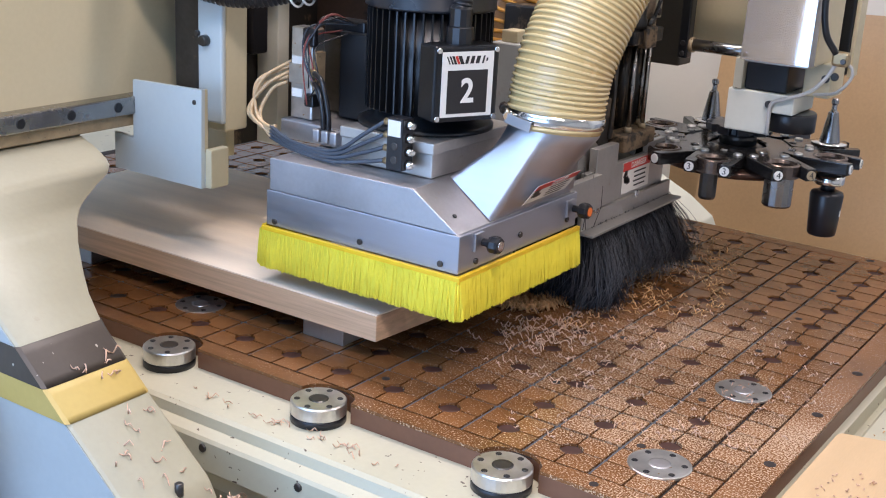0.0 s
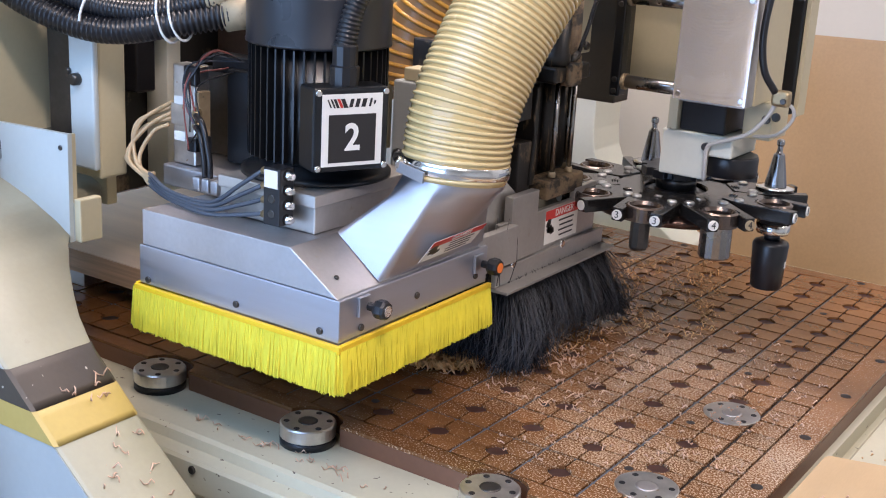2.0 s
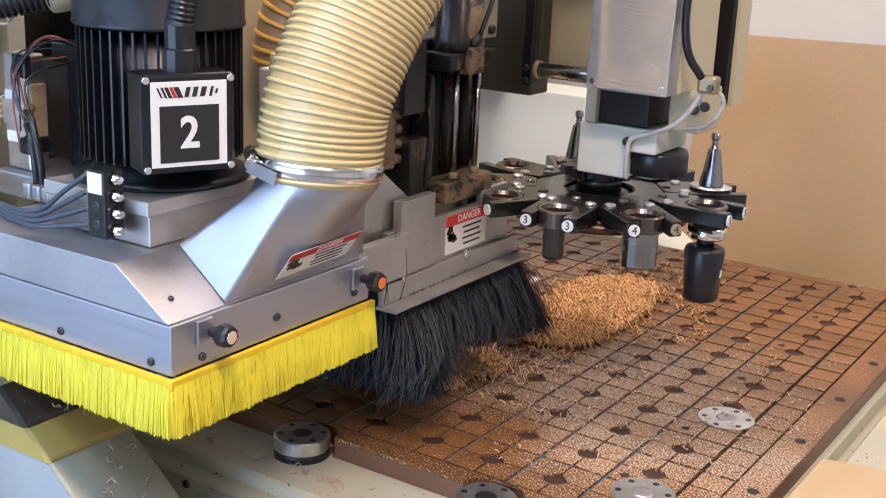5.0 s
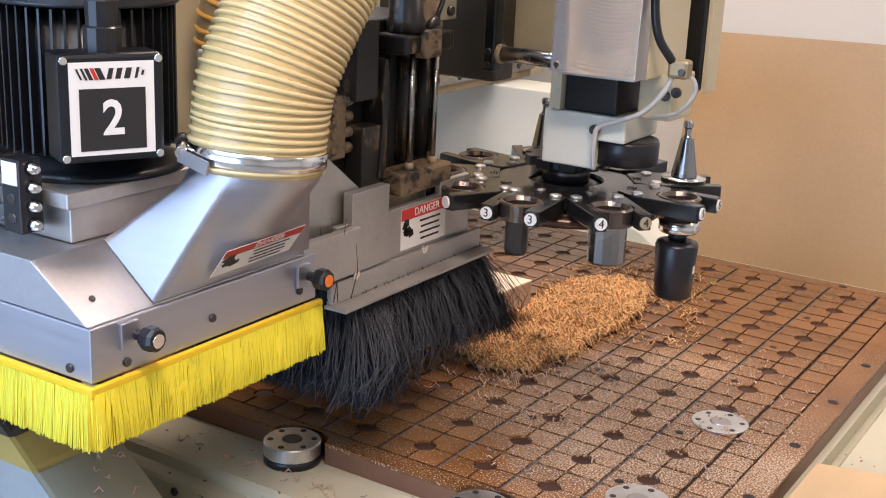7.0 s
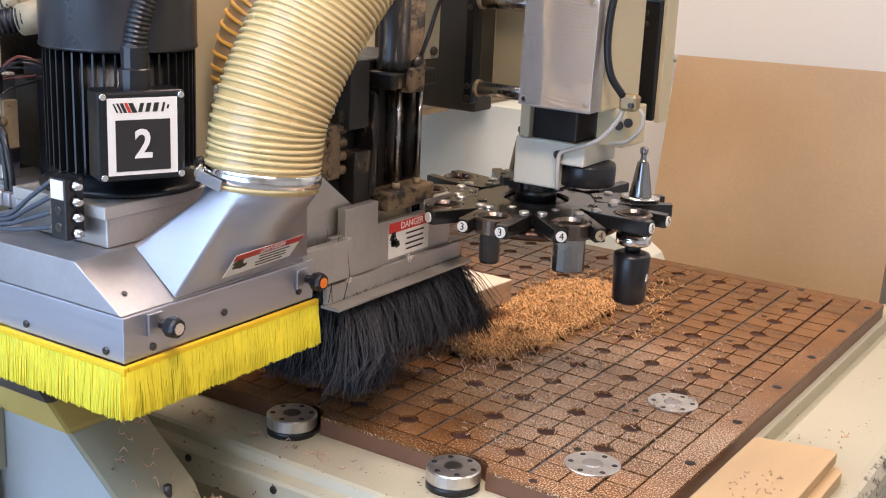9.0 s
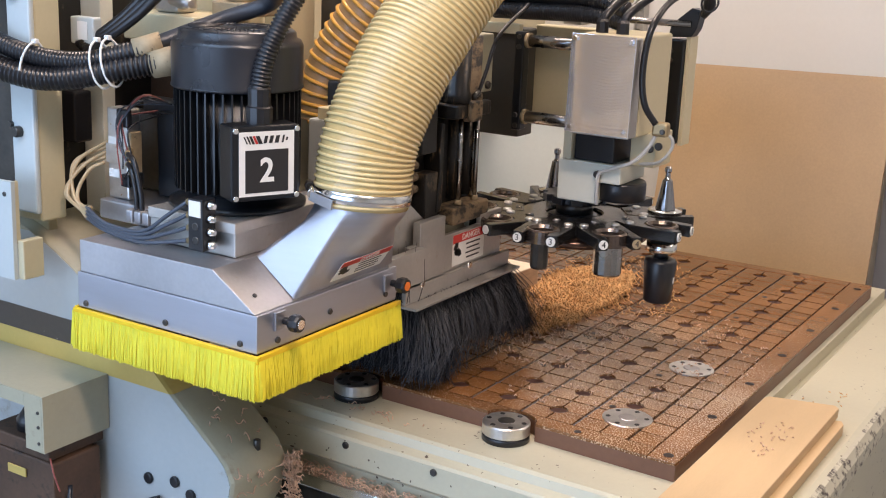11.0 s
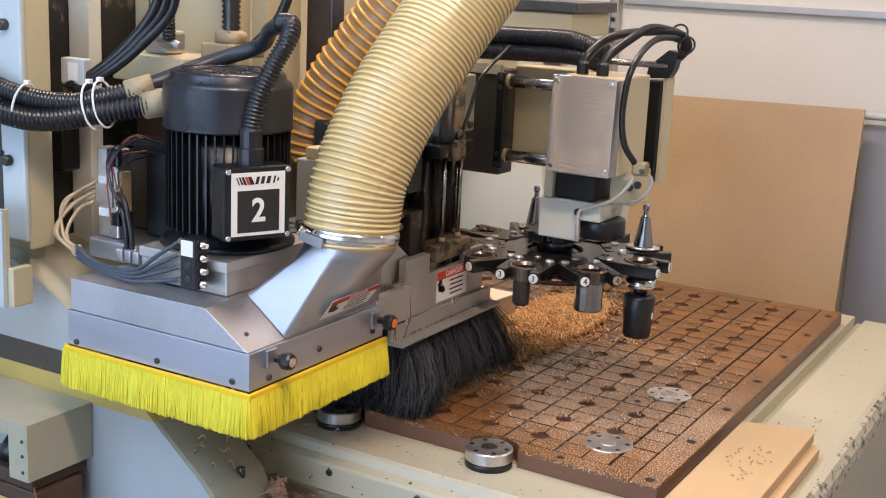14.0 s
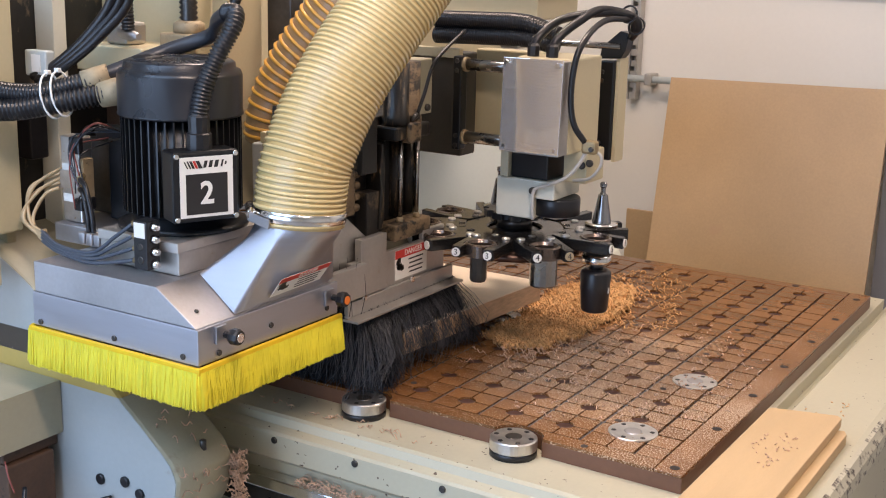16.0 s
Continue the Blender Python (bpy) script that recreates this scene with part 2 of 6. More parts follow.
def dusted_tile(name, colour):
    """Phenolic tile face with sawdust speckle that lies thicker in drifts."""
    m = material(name, colour, 0.2, vary=0.45, scale=7, grain=90, bump=0.08, rand=0.25)
    nt = m.node_tree
    N, L = nt.nodes, nt.links
    b = N["Principled BSDF"]
    geo = N.new("ShaderNodeNewGeometry")
    drift, speck = N.new("ShaderNodeTexNoise"), N.new("ShaderNodeTexNoise")
    drift.inputs["Scale"].default_value, drift.inputs["Detail"].default_value = 3.2, 3
    speck.inputs["Scale"].default_value, speck.inputs["Detail"].default_value = 370, 2
    grad = N.new("ShaderNodeVectorMath")
    grad.operation = "DISTANCE"
    grad.inputs[1].default_value = (0.06, 0.22, 0.9)
    for n in (drift, speck):
        L.new(geo.outputs["Position"], n.inputs["Vector"])
    L.new(geo.outputs["Position"], grad.inputs[0])
    near = N.new("ShaderNodeMapRange")
    near.inputs["From Min"].default_value, near.inputs["From Max"].default_value = 0.08, 0.85
    near.inputs["To Min"].default_value, near.inputs["To Max"].default_value = 0.17, -0.13
    L.new(grad.outputs["Value"], near.inputs[0])
    a1, a2 = N.new("ShaderNodeMath"), N.new("ShaderNodeMath")
    a1.operation, a2.operation = "MULTIPLY_ADD", "ADD"
    a1.inputs[1].default_value = 0.5
    L.new(drift.outputs[0], a1.inputs[0])
    L.new(speck.outputs[0], a1.inputs[2])
    L.new(a1.outputs[0], a2.inputs[0])
    L.new(near.outputs[0], a2.inputs[1])
    thr = N.new("ShaderNodeValToRGB")
    thr.color_ramp.elements[0].position, thr.color_ramp.elements[1].position = 0.885, 1.02
    L.new(a2.outputs[0], thr.inputs[0])
    mix = N.new("ShaderNodeMix")
    mix.data_type = "RGBA"
    base = b.inputs["Base Color"].links[0].from_socket
    L.new(thr.outputs[0], mix.inputs[0])
    L.new(base, mix.inputs[6])
    mix.inputs[7].default_value = (0.56, 0.39, 0.25, 1)
    L.new(mix.outputs[2], b.inputs["Base Color"])
    return m


TILE = dusted_tile("phenolic_tile", (0.145, 0.063, 0.021))


# ---- mesh helpers ----
def box(bm, x0, x1, y0, y1, z0, z1, bevel=0.0):
    vs = [bm.verts.new((x, y, z)) for x in (x0, x1) for y in (y0, y1) for z in (z0, z1)]
    fs = [bm.faces.new([vs[i] for i in q]) for q in ((0, 1, 3, 2), (4, 6, 7, 5), (0, 4, 5, 1), (2, 3, 7, 6), (0, 2, 6, 4), (1, 5, 7, 3))]
    if bevel:
        es = list({e for f in fs for e in f.edges})
        bmesh.ops.bevel(bm, geom=es, offset=bevel, segments=2, affect="EDGES", profile=0.5)


def prism(bm, pts, axis, a, b, bevel=0.0):
    """A closed outline, extruded along an axis from a to b."""
    def at(p, c):
        return {"x": (c, p[0], p[1]), "y": (p[0], c, p[1]), "z": (p[0], p[1], c)}[axis]
    lo = [bm.verts.new(at(p, a)) for p in pts]
    hi = [bm.verts.new(at(p, b)) for p in pts]
    fs = [bm.faces.new(lo), bm.faces.new(hi[::-1])]
    n = len(pts)
    for i in range(n):
        fs.append(bm.faces.new((lo[i], hi[i], hi[(i + 1) % n], lo[(i + 1) % n])))
    bmesh.ops.recalc_face_normals(bm, faces=fs)
    if bevel:
        es = list({e for f in fs for e in f.edges})
        bmesh.ops.bevel(bm, geom=es, offset=bevel, segments=2, affect="EDGES", profile=0.5)


def frame_of(d):
    d = Vector(d).normalized()
    u = d.orthogonal().normalized() if abs(d.z) > 0.99 else d.cross(Vector((0, 0, 1))).normalized()
    return u, d.cross(u).normalized(), d


def tube(bm, pts, radius, seg=10, cap=True):
    """A round tube along points; radius is a number or one for each point."""
    pts = [Vector(p) for p in pts]
    rings = []
    u = None
    for i, p in enumerate(pts):
        d = (pts[min(i + 1, len(pts) - 1)] - pts[max(i - 1, 0)]).normalized()
        if u is None:
            u, v, _ = frame_of(d)
        else:
            u = (u - d * u.dot(d)).normalized()
            v = d.cross(u)
        r = radius[i] if isinstance(radius, (list, tuple)) else radius
        rings.append([bm.verts.new(p + r * (math.cos(2 * math.pi * k / seg) * u + math.sin(2 * math.pi * k / seg) * v)) for k in range(seg)])
    for a, b in zip(rings, rings[1:]):
        for k in range(seg):
            f = bm.faces.new((a[k], a[(k + 1) % seg], b[(k + 1) % seg], b[k]))
            f.smooth = True
    if cap:
        bm.faces.new(rings[0][::-1])
        bm.faces.new(rings[-1])


def lathe(bm, centre, profile, seg=28, smooth=True):
    """Rings of (radius, z) about a vertical axis, closed at both ends."""
    rings = [[bm.verts.new((centre[0] + r * math.cos(2 * math.pi * k / seg), centre[1] + r * math.sin(2 * math.pi * k / seg), z)) for k in range(seg)] for r, z in profile]
    for a, b in zip(rings, rings[1:]):
        for k in range(seg):
            f = bm.faces.new((a[k], a[(k + 1) % seg], b[(k + 1) % seg], b[k]))
            f.smooth = smooth
    bm.faces.new(rings[0][::-1])
    bm.faces.new(rings[-1])


def smooth_path(pts, n):
    """Points along a Catmull-Rom curve, evenly stepped."""
    P = [Vector(p) for p in pts]
    P = [2 * P[0] - P[1]] + P + [2 * P[-1] - P[-2]]
    dense = []
    for i in range(1, len(P) - 2):
        for s in range(24):
            t = s / 24
            a, b, c, d = P[i - 1], P[i], P[i + 1], P[i + 2]
            dense.append(0.5 * ((2 * b) + (c - a) * t + (2 * a - 5 * b + 4 * c - d) * t * t + (3 * b - a - 3 * c + d) * t ** 3))
    dense.append(P[-2])
    acc = [0.0]
    for a, b in zip(dense, dense[1:]):
        acc.append(acc[-1] + (b - a).length)
    out = []
    j = 0
    for k in range(n + 1):
        s = acc[-1] * k / n
        while j < len(acc) - 2 and acc[j + 1] < s:
            j += 1
        f = (s - acc[j]) / max(1e-9, acc[j + 1] - acc[j])
        out.append(dense[j].lerp(dense[j + 1], min(1, f)))
    return out


BASES = {}


def thing(name, base, label, category, group="", kind=""):
    ob = new(name)
    ob.location = base
    ob.empty_display_size = 0.05
    BASES[ob.name] = Vector(base)
    return tagged(ob, label, category, group, kind)


def part(name, bm, mat, parent=None, label="", centre=None):
    """Links a bmesh, built in world coordinates, as one mesh under its thing."""
    base = BASES[parent.name] if parent else Vector((0, 0, 0))
    if centre is not None:
        at = Vector(centre)
    else:
        at = base
    for v in bm.verts:
        v.co -= at
    me = bpy.data.meshes.new(name)
    bm.normal_update()
    bm.to_mesh(me)
    bm.free()
    me.materials.append(mat)
    ob = new(name, me)
    if parent:
        ob.parent = parent
    ob.location = at - base if parent else at
    BASES[ob.name] = at
    if label:
        ob["label"] = label
    return ob


def solid(name, mat, label, category, kind, *boxes, bevel=0.0):
    bm = bmesh.new()
    for b in boxes:
        box(bm, *b, bevel=bevel)
    return tagged(part(name, bm, mat), label, category, "", kind)


def box_part(name, mat, parent, b, bevel=0.002, label=""):
    bm = bmesh.new()
    box(bm, *b, bevel=bevel)
    return part(name, bm, mat, parent, label)


def tube_part(name, mat, parent, pts, r, seg=10, n=0, label=""):
    bm = bmesh.new()
    tube(bm, smooth_path(pts, n) if n else pts, r, seg)
    return part(name, bm, mat, parent, label)


def lathe_part(name, mat, parent, c, profile, seg=28, label="", smooth=True):
    bm = bmesh.new()
    lathe(bm, c, profile, seg, smooth)
    return part(name, bm, mat, parent, label)


def text_part(name, words, size, mat, parent, m, label="", squeeze=1.0, bold=0.0):
    """Raised lettering in the built-in font, turned into a mesh."""
    cu = bpy.data.curves.new(name, "FONT")
    cu.body, cu.size, cu.align_x, cu.align_y, cu.extrude = words, size, "CENTER", "CENTER", 0.0003
    cu.resolution_u, cu.offset = 3, bold
    tmp = bpy.data.objects.new(name, cu)
    scene.collection.objects.link(tmp)
    me = bpy.data.meshes.new_from_object(tmp.evaluated_get(bpy.context.evaluated_depsgraph_get()))
    bpy.data.objects.remove(tmp)
    base = BASES[parent.name]
    me.transform(Matrix.Translation(-base) @ m @ Matrix.Diagonal((squeeze, 1, 1, 1)))
    me.materials.clear()
    me.materials.append(mat)
    ob = new(name, me)
    ob.parent = parent
    BASES[ob.name] = base
    if label:
        ob["label"] = label
    return ob


def plate_at(bm, m, w, h, d):
    """A flat plate of w by h by d, centred on the pose m, its face along m's z."""
    vs = [bm.verts.new(m @ Vector((x * w / 2, y * h / 2, z * d))) for x in (-1, 1) for y in (-1, 1) for z in (0, 1)]
    for q in ((0, 1, 3, 2), (4, 6, 7, 5), (0, 4, 5, 1), (2, 3, 7, 6), (0, 2, 6, 4), (1, 5, 7, 3)):
        bm.faces.new([vs[i] for i in q])


def facing(p, normal):
    """A pose at p whose z looks along normal and whose y is up."""
    n = Vector(normal).normalized()
    up = Vector((0, 0, 1))
    x = up.cross(n).normalized()
    y = n.cross(x)
    m = Matrix((x, y, n)).transposed().to_4x4()
    m.translation = p
    return m


def bolt(name, parent, p, normal, r=0.005, h=0.004, mat=None, label=""):
    bm = bmesh.new()
    n = Vector(normal).normalized()
    p = Vector(p)
    tube(bm, [p - n * 0.001, p + n * h * 0.7, p + n * h], [r, r, r * 0.8], 12)
    tube(bm, [p + n * (h * 0.9), p + n * (h * 1.02)], r * 0.45, 6)
    return part(name, bm, mat or DARK_STEEL, parent, label)

# ---- room ----
solid("floor", CONCRETE, "grey concrete workshop floor", "floor", "structure", (-4, 4, -4.6, 2.2, -0.1, 0))
solid("ceiling", WALL, "white workshop ceiling", "ceiling", "structure", (-4, 4, -4.6, 2.2, 3.3, 3.4))
solid("wall_north", WALL, "cream-white painted workshop wall", "wall", "structure", (-4, 4, 1.86, 2.0, 0, 3.3))
solid("wall_west", WALL, "cream-white painted workshop wall", "wall", "structure", (-4, -3.9, -4.6, 1.86, 0, 3.3))
solid("wall_east", WALL, "cream-white painted workshop wall", "wall", "structure", (3.9, 4, -4.6, 1.86, 0, 3.3))
solid("wall_south", WALL, "cream-white wall with a wide window opening", "wall", "structure",
      (-3.9, -3.4, -4.6, -4.4, 0, 3.3), (0.7, 3.9, -4.6, -4.4, 0, 3.3), (-3.4, 0.7, -4.6, -4.4, 0, 0.3), (-3.4, 0.7, -4.6, -4.4, 2.7, 3.3))
solid("wall_panel", WALL_GREY, "blue-grey lower wall panel beside the board", "wall panel", "structure", (0.12, 1.6, 1.835, 1.858, 0, 1.3))
for lx, ly, hx, hy, power, tint in LAMPS:
    if tint == SKY:
        lamp = thing("rooflight", (lx, ly, 3.2), "white framed rooflight with a frosted daylight pane", "rooflight")
    else:
        lamp = thing("ceiling_lamp", (lx, ly, 3.2), "unseen fluorescent ceiling lamp added as fill light", "lamp", "ceiling lamps")
    box_part("housing", WHITE, lamp, (lx - hx - 0.02, lx + hx + 0.02, ly - hy - 0.02, ly + hy + 0.02, 3.16, 3.3))
    box_part("diffuser", SKY_GLOW if tint == SKY else LIGHT_GLOW, lamp, (lx - hx, lx + hx, ly - hy, ly + hy, 3.13, 3.159))

solid("wall_trim", ALU, "grey metal trim along the wall", "trim", "structure", (-0.66, 3.8, 1.842, 1.859, 1.604, 1.622))
upright = thing("slotted_upright", (-0.68, 1.85, 1.25), "grey slotted steel shelf upright on the wall", "wall rail")
bm = bmesh.new()
box(bm, -0.7, -0.694, 1.822, 1.858, 1.25, 2.4)
box(bm, -0.674, -0.668, 1.822, 1.858, 1.25, 2.4)
for k in range(34):
    box(bm, -0.694, -0.674, 1.832, 1.842, 1.252 + k * 0.034, 1.272 + k * 0.034)
part("channel", bm, ALU, upright)
rail = thing("wall_conduit", (-0.3, 1.82, 1.315), "pale grey steel conduit along the wall", "pipe")
tube_part("pipe", MINT, rail, [(-0.7, 1.815, 1.318), (1.5, 1.815, 1.345)], 0.011, 14)
for cx in (-0.62, 0.3, 0.9):
    box_part("clip", ALU, rail, (cx - 0.012, cx + 0.012, 1.8, 1.858, 1.3 + (cx + 0.7) * 0.012, 1.336 + (cx + 0.7) * 0.012))

board = thing("fibreboard_sheet", (-0.18, 1.42, 0), "large brown fibreboard sheet leaning on the wall", "board")
bm = bmesh.new()
m = Matrix.Translation((-0.166, 1.43, 0.0)) @ Matrix.Rotation(radians(-13.5), 4, "X") @ Matrix.Rotation(radians(-1.2), 4, "Y")
vs = [bm.verts.new(m @ Vector((x, y, z))) for x in (-0.326, 0.33) for y in (-0.006, 0.006) for z in (0.01, 1.382)]
for q in ((0, 1, 3, 2), (4, 6, 7, 5), (0, 4, 5, 1), (2, 3, 7, 6), (0, 2, 6, 4), (1, 5, 7, 3)):
    bm.faces.new([vs[i] for i in q])
part("sheet", bm, MDF, board)
offcut = thing("fibreboard_offcut", (-0.56, 1.8, 0), "narrow brown fibreboard offcut behind the large sheet", "board")
box_part("sheet", MDF, offcut, (-0.66, -0.5, 1.79, 1.802, 0.0, 0.9))

# ---- machine bed ----
bed = thing("machine_bed", (-0.9, 0.5, 0), "cream painted steel bed of a router machine", "machine bed")
bm = bmesh.new()
prism(bm, [(1.3, 0.868), (-0.186, 0.868), (-0.193, 0.864), (-0.197, 0.85), (-0.215, 0.845), (-0.219, 0.84), (-0.219, 0.795), (-0.2, 0.78), (-0.2, 0.0), (1.3, 0.0)], "x", -2.3, 0.262)
part("frame", bm, BED, bed)
bm = bmesh.new()
prism(bm, [(0.262, 0.84), (0.272, 0.84), (0.281, 0.852), (0.425, 0.852), (0.44, 0.846), (0.449, 0.832), (0.452, 0.81), (0.452, 0.0), (0.262, 0.0)], "y", -0.185, 1.34)
part("side_frame", bm, BED, bed, "cream side ledge with a worn dark edge")
bm = bmesh.new()
prism(bm, [(0.4335, 0.8492), (0.4410, 0.8465), (0.4505, 0.8320), (0.4535, 0.8105), (0.452, 0.8105), (0.448, 0.832), (0.44, 0.845)], "y", -0.1, 1.2)
WORN_EDGE = material("worn_edge", (0.5, 0.47, 0.36), 0.45, vary=0.1, scale=5, dirt=(0.05, 0.035, 0.03), dirt_at=0.55, stretch=(2, 3, 5))
part("worn_edge", bm, WORN_EDGE, bed, "chipped paint along the edge")
for k in range(9):
    bolt("screw", bed, (-1.2 + k * 0.18 + 0.005, -0.2185, 0.83), (0, -1, 0), 0.0065, 0.004)
guide = thing("guide_rail", (-0.9, -0.22, 0.72), "ground steel linear guide with bolt holes on the bed", "guide rail")
box_part("rail", CHROME, guide, (-2.2, 0.25, -0.232, -0.2, 0.735, 0.76), 0.003)
box_part("backing", DARK_STEEL, guide, (-2.2, 0.25, -0.226, -0.2, 0.69, 0.733), 0.003)
for k in range(26):
    bolt("bolt", guide, (-2.1 + k * 0.09, -0.2265, 0.712), (0, -1, 0), 0.008, 0.003, BLACK_RUBBER)
bm = bmesh.new()
rng = random.Random(5)
for k in range(420):
    x, z = rng.uniform(-0.42, 0.0), 0.762 + rng.random() ** 2 * 0.012
    p = Vector((x, rng.uniform(-0.235, -0.205), z))
    d = Vector((rng.uniform(-1, 1), rng.uniform(-0.4, 0.4), rng.uniform(-0.3, 0.3))) * 0.008
    tube(bm, [p - d, p + Vector((0, 0, 0.003)), p + d], 0.0009, 3, False)
tagged(part("rail_shavings", bm, CHIP_PINK), "pinkish wood shavings packed along the guide rail", "wood shavings", "", "stuff")

# ---- grooved vacuum table ----
TX0, TX1, TY0, TY1, TOP = -1.75, 0.25, -0.088, 1.192, 0.9
GX1, GY0, GY1 = 0.2, -0.052, 1.15
table = thing("vacuum_table", (-0.75, 0.55, 0.868), "brown phenolic vacuum table with a grid of grooves", "machine table")
FLANGE_X = (-0.048, -0.361, -0.668, -0.98)


def edge_with_cutouts(y):
    pts = []
    for fx in FLANGE_X:
        for k in range(9):
            a = math.pi * k / 8
            pts.append((fx + 0.046 * math.cos(a), y + 0.005 + 0.034 * math.sin(a)))
    return pts


bm = bmesh.new()
prism(bm, [(TX1, TY0)] + [(x, y) for x, y in edge_with_cutouts(TY0)] + [(TX0, TY0), (TX0, TY1), (TX1, TY1)], "z", 0.868, 0.8945)
part("slab", bm, PHENOLIC, table, "brown phenolic slab with scalloped front edge")
bm = bmesh.new()
box(bm, TX0 + 0.002, GX1, GY0, GY1, 0.8946, 0.8952)
part("groove_floor", bm, GROOVE, table, "dark groove floor")
for name, b in (("border", (GX1 + 0.0015, TX1 - 0.0005, TY0 + 0.0005, TY1 - 0.0005)), ("border", (TX0, GX1, GY1 + 0.0015, TY1 - 0.0005))):
    box_part(name, TILE, table, (*b, 0.8946, TOP), 0.001, "smooth phenolic border dusted with sawdust")
bm = bmesh.new()
prism(bm, [(GX1, TY0 + 0.0005)] + [(x, max(y, TY0 + 0.0005)) for x, y in edge_with_cutouts(TY0 + 0.0006)] + [(TX0, TY0 + 0.0005), (TX0, GY0 + 0.0025), (GX1, GY0 + 0.0025)], "z", 0.8946, TOP)
part("border", bm, TILE, table, "smooth phenolic front border with scalloped cut-outs")

TILE_MESH = {}


def tile_outline(sx, sy, w, h, cut):
    """Half sizes w, h; the corner towards (sx, sy) is cut away beside a hole."""
    pts = []
    for cx, cy in ((1, 1), (-1, 1), (-1, -1), (1, -1)):
        r = 0.0012
        if cut and (cx, cy) == (sx, sy):
            # quarter of a round hole centred on the groove crossing
            rad, gap = 0.0165, 0.0016
            arc = []
            for q in range(5):
                t = math.pi + math.asin(gap / rad) + (math.pi / 2 - 2 * math.asin(gap / rad)) * q / 4
                arc.append((cx * (w + gap + rad * math.cos(t)), cy * (h + gap + rad * math.sin(t))))
            pts += arc[::-1] if cx * cy > 0 else arc
            continue
        a, b = (cx * (w - r), cy * h), (cx * w, cy * (h - r))
        pts += [b, a] if cx * cy > 0 else [a, b]
    return pts


def tile_mesh(sx, sy, w, h, cut):
    key = (sx, sy, round(w, 4), round(h, 4), cut)
    if key not in TILE_MESH:
        bm = bmesh.new()
        prism(bm, tile_outline(sx, sy, w, h, cut), "z", -0.0045, 0.0)
        me = bpy.data.meshes.new("tile")
        bm.to_mesh(me)
        bm.free()
        me.materials.append(TILE)
        TILE_MESH[key] = me
    return TILE_MESH[key]


def has_hole(i, j):
    """Vacuum holes sit at every second groove crossing."""
    return i <= 1 and not (i == 1 and j in (0, 3)) and 0 <= j <= 11


near_tiles, far_bm = [], bmesh.new()
for i in range(-34, 5):
    for j in range(-1, 24):
        x0, x1, y0, y1 = i * 0.05, (i + 1) * 0.05, j * 0.05, (j + 1) * 0.05
        if i == 4:
            continue
        gx0, gx1 = (0.003 if i % 2 else 0.0016), (0.003 if (i + 1) % 2 else 0.0016)
        gy0, gy1 = (0.003 if j % 2 else 0.0016), (0.003 if (j + 1) % 2 else 0.0016)
        cx, cy = (x0 + gx0 + x1 - gx1) / 2, (y0 + gy0 + y1 - gy1) / 2
        w, h = (x1 - gx1 - x0 - gx0) / 2, (y1 - gy1 - y0 - gy0) / 2
        if cy + h > GY1 or cy - h < GY0:
            continue
        sx, sy = (-1 if i % 2 == 0 else 1), (-1 if j % 2 == 0 else 1)
        cut = has_hole((i + (1 if sx > 0 else 0)) // 2, (j + (1 if sy > 0 else 0)) // 2)
        if x0 > -0.62 and y0 < 0.82 and len(near_tiles) < 300:
            near_tiles.append((tile_mesh(sx, sy, w, h, cut), cx, cy))
        else:
            v0 = len(far_bm.verts)
            pts = tile_outline(sx, sy, w, h, cut)
            lo = [far_bm.verts.new((cx + a, cy + b, 0.8952)) for a, b in pts]
            hi = [far_bm.verts.new((cx + a, cy + b, TOP)) for a, b in pts]
            far_bm.faces.new(hi)
            for q in range(len(pts)):
                far_bm.faces.new((lo[q], lo[(q + 1) % len(pts)], hi[(q + 1) % len(pts)], hi[q]))
tagged(part("far_tiles", far_bm, TILE, table), "", "", "", "stuff")
# rust-brown floor discs; the shade of a deep hole is in their colour
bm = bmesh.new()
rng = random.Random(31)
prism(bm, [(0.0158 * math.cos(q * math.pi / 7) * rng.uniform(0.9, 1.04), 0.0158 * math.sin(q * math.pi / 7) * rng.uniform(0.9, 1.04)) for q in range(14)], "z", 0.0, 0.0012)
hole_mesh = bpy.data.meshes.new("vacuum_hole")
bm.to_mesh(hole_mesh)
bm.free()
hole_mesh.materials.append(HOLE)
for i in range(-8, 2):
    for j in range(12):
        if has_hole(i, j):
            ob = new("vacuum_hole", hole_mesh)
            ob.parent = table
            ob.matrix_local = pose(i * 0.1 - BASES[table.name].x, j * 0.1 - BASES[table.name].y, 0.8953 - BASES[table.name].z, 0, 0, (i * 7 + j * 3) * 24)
for i in range(-17, 1):
    bm = bmesh.new()
    tube(bm, [(i * 0.1 + 0.05, GY0 + 0.004, 0.8962), (i * 0.1 + 0.05, GY1 - 0.003, 0.8962)], 0.0024, 6)
    part("gasket_cord", bm, GASKET, table, "grey sealing cord in a wide groove")
for j in range(1, 12):
    bm = bmesh.new()
    tube(bm, [(TX0 + 0.01, j * 0.1 - 0.05 + (0.002 if j == 0 else 0), 0.8961), (0.05, j * 0.1 - 0.05 + (0.002 if j == 0 else 0), 0.8961)], 0.0024, 6)
    part("gasket_cord", bm, GASKET, table, "grey sealing cord in a wide groove")
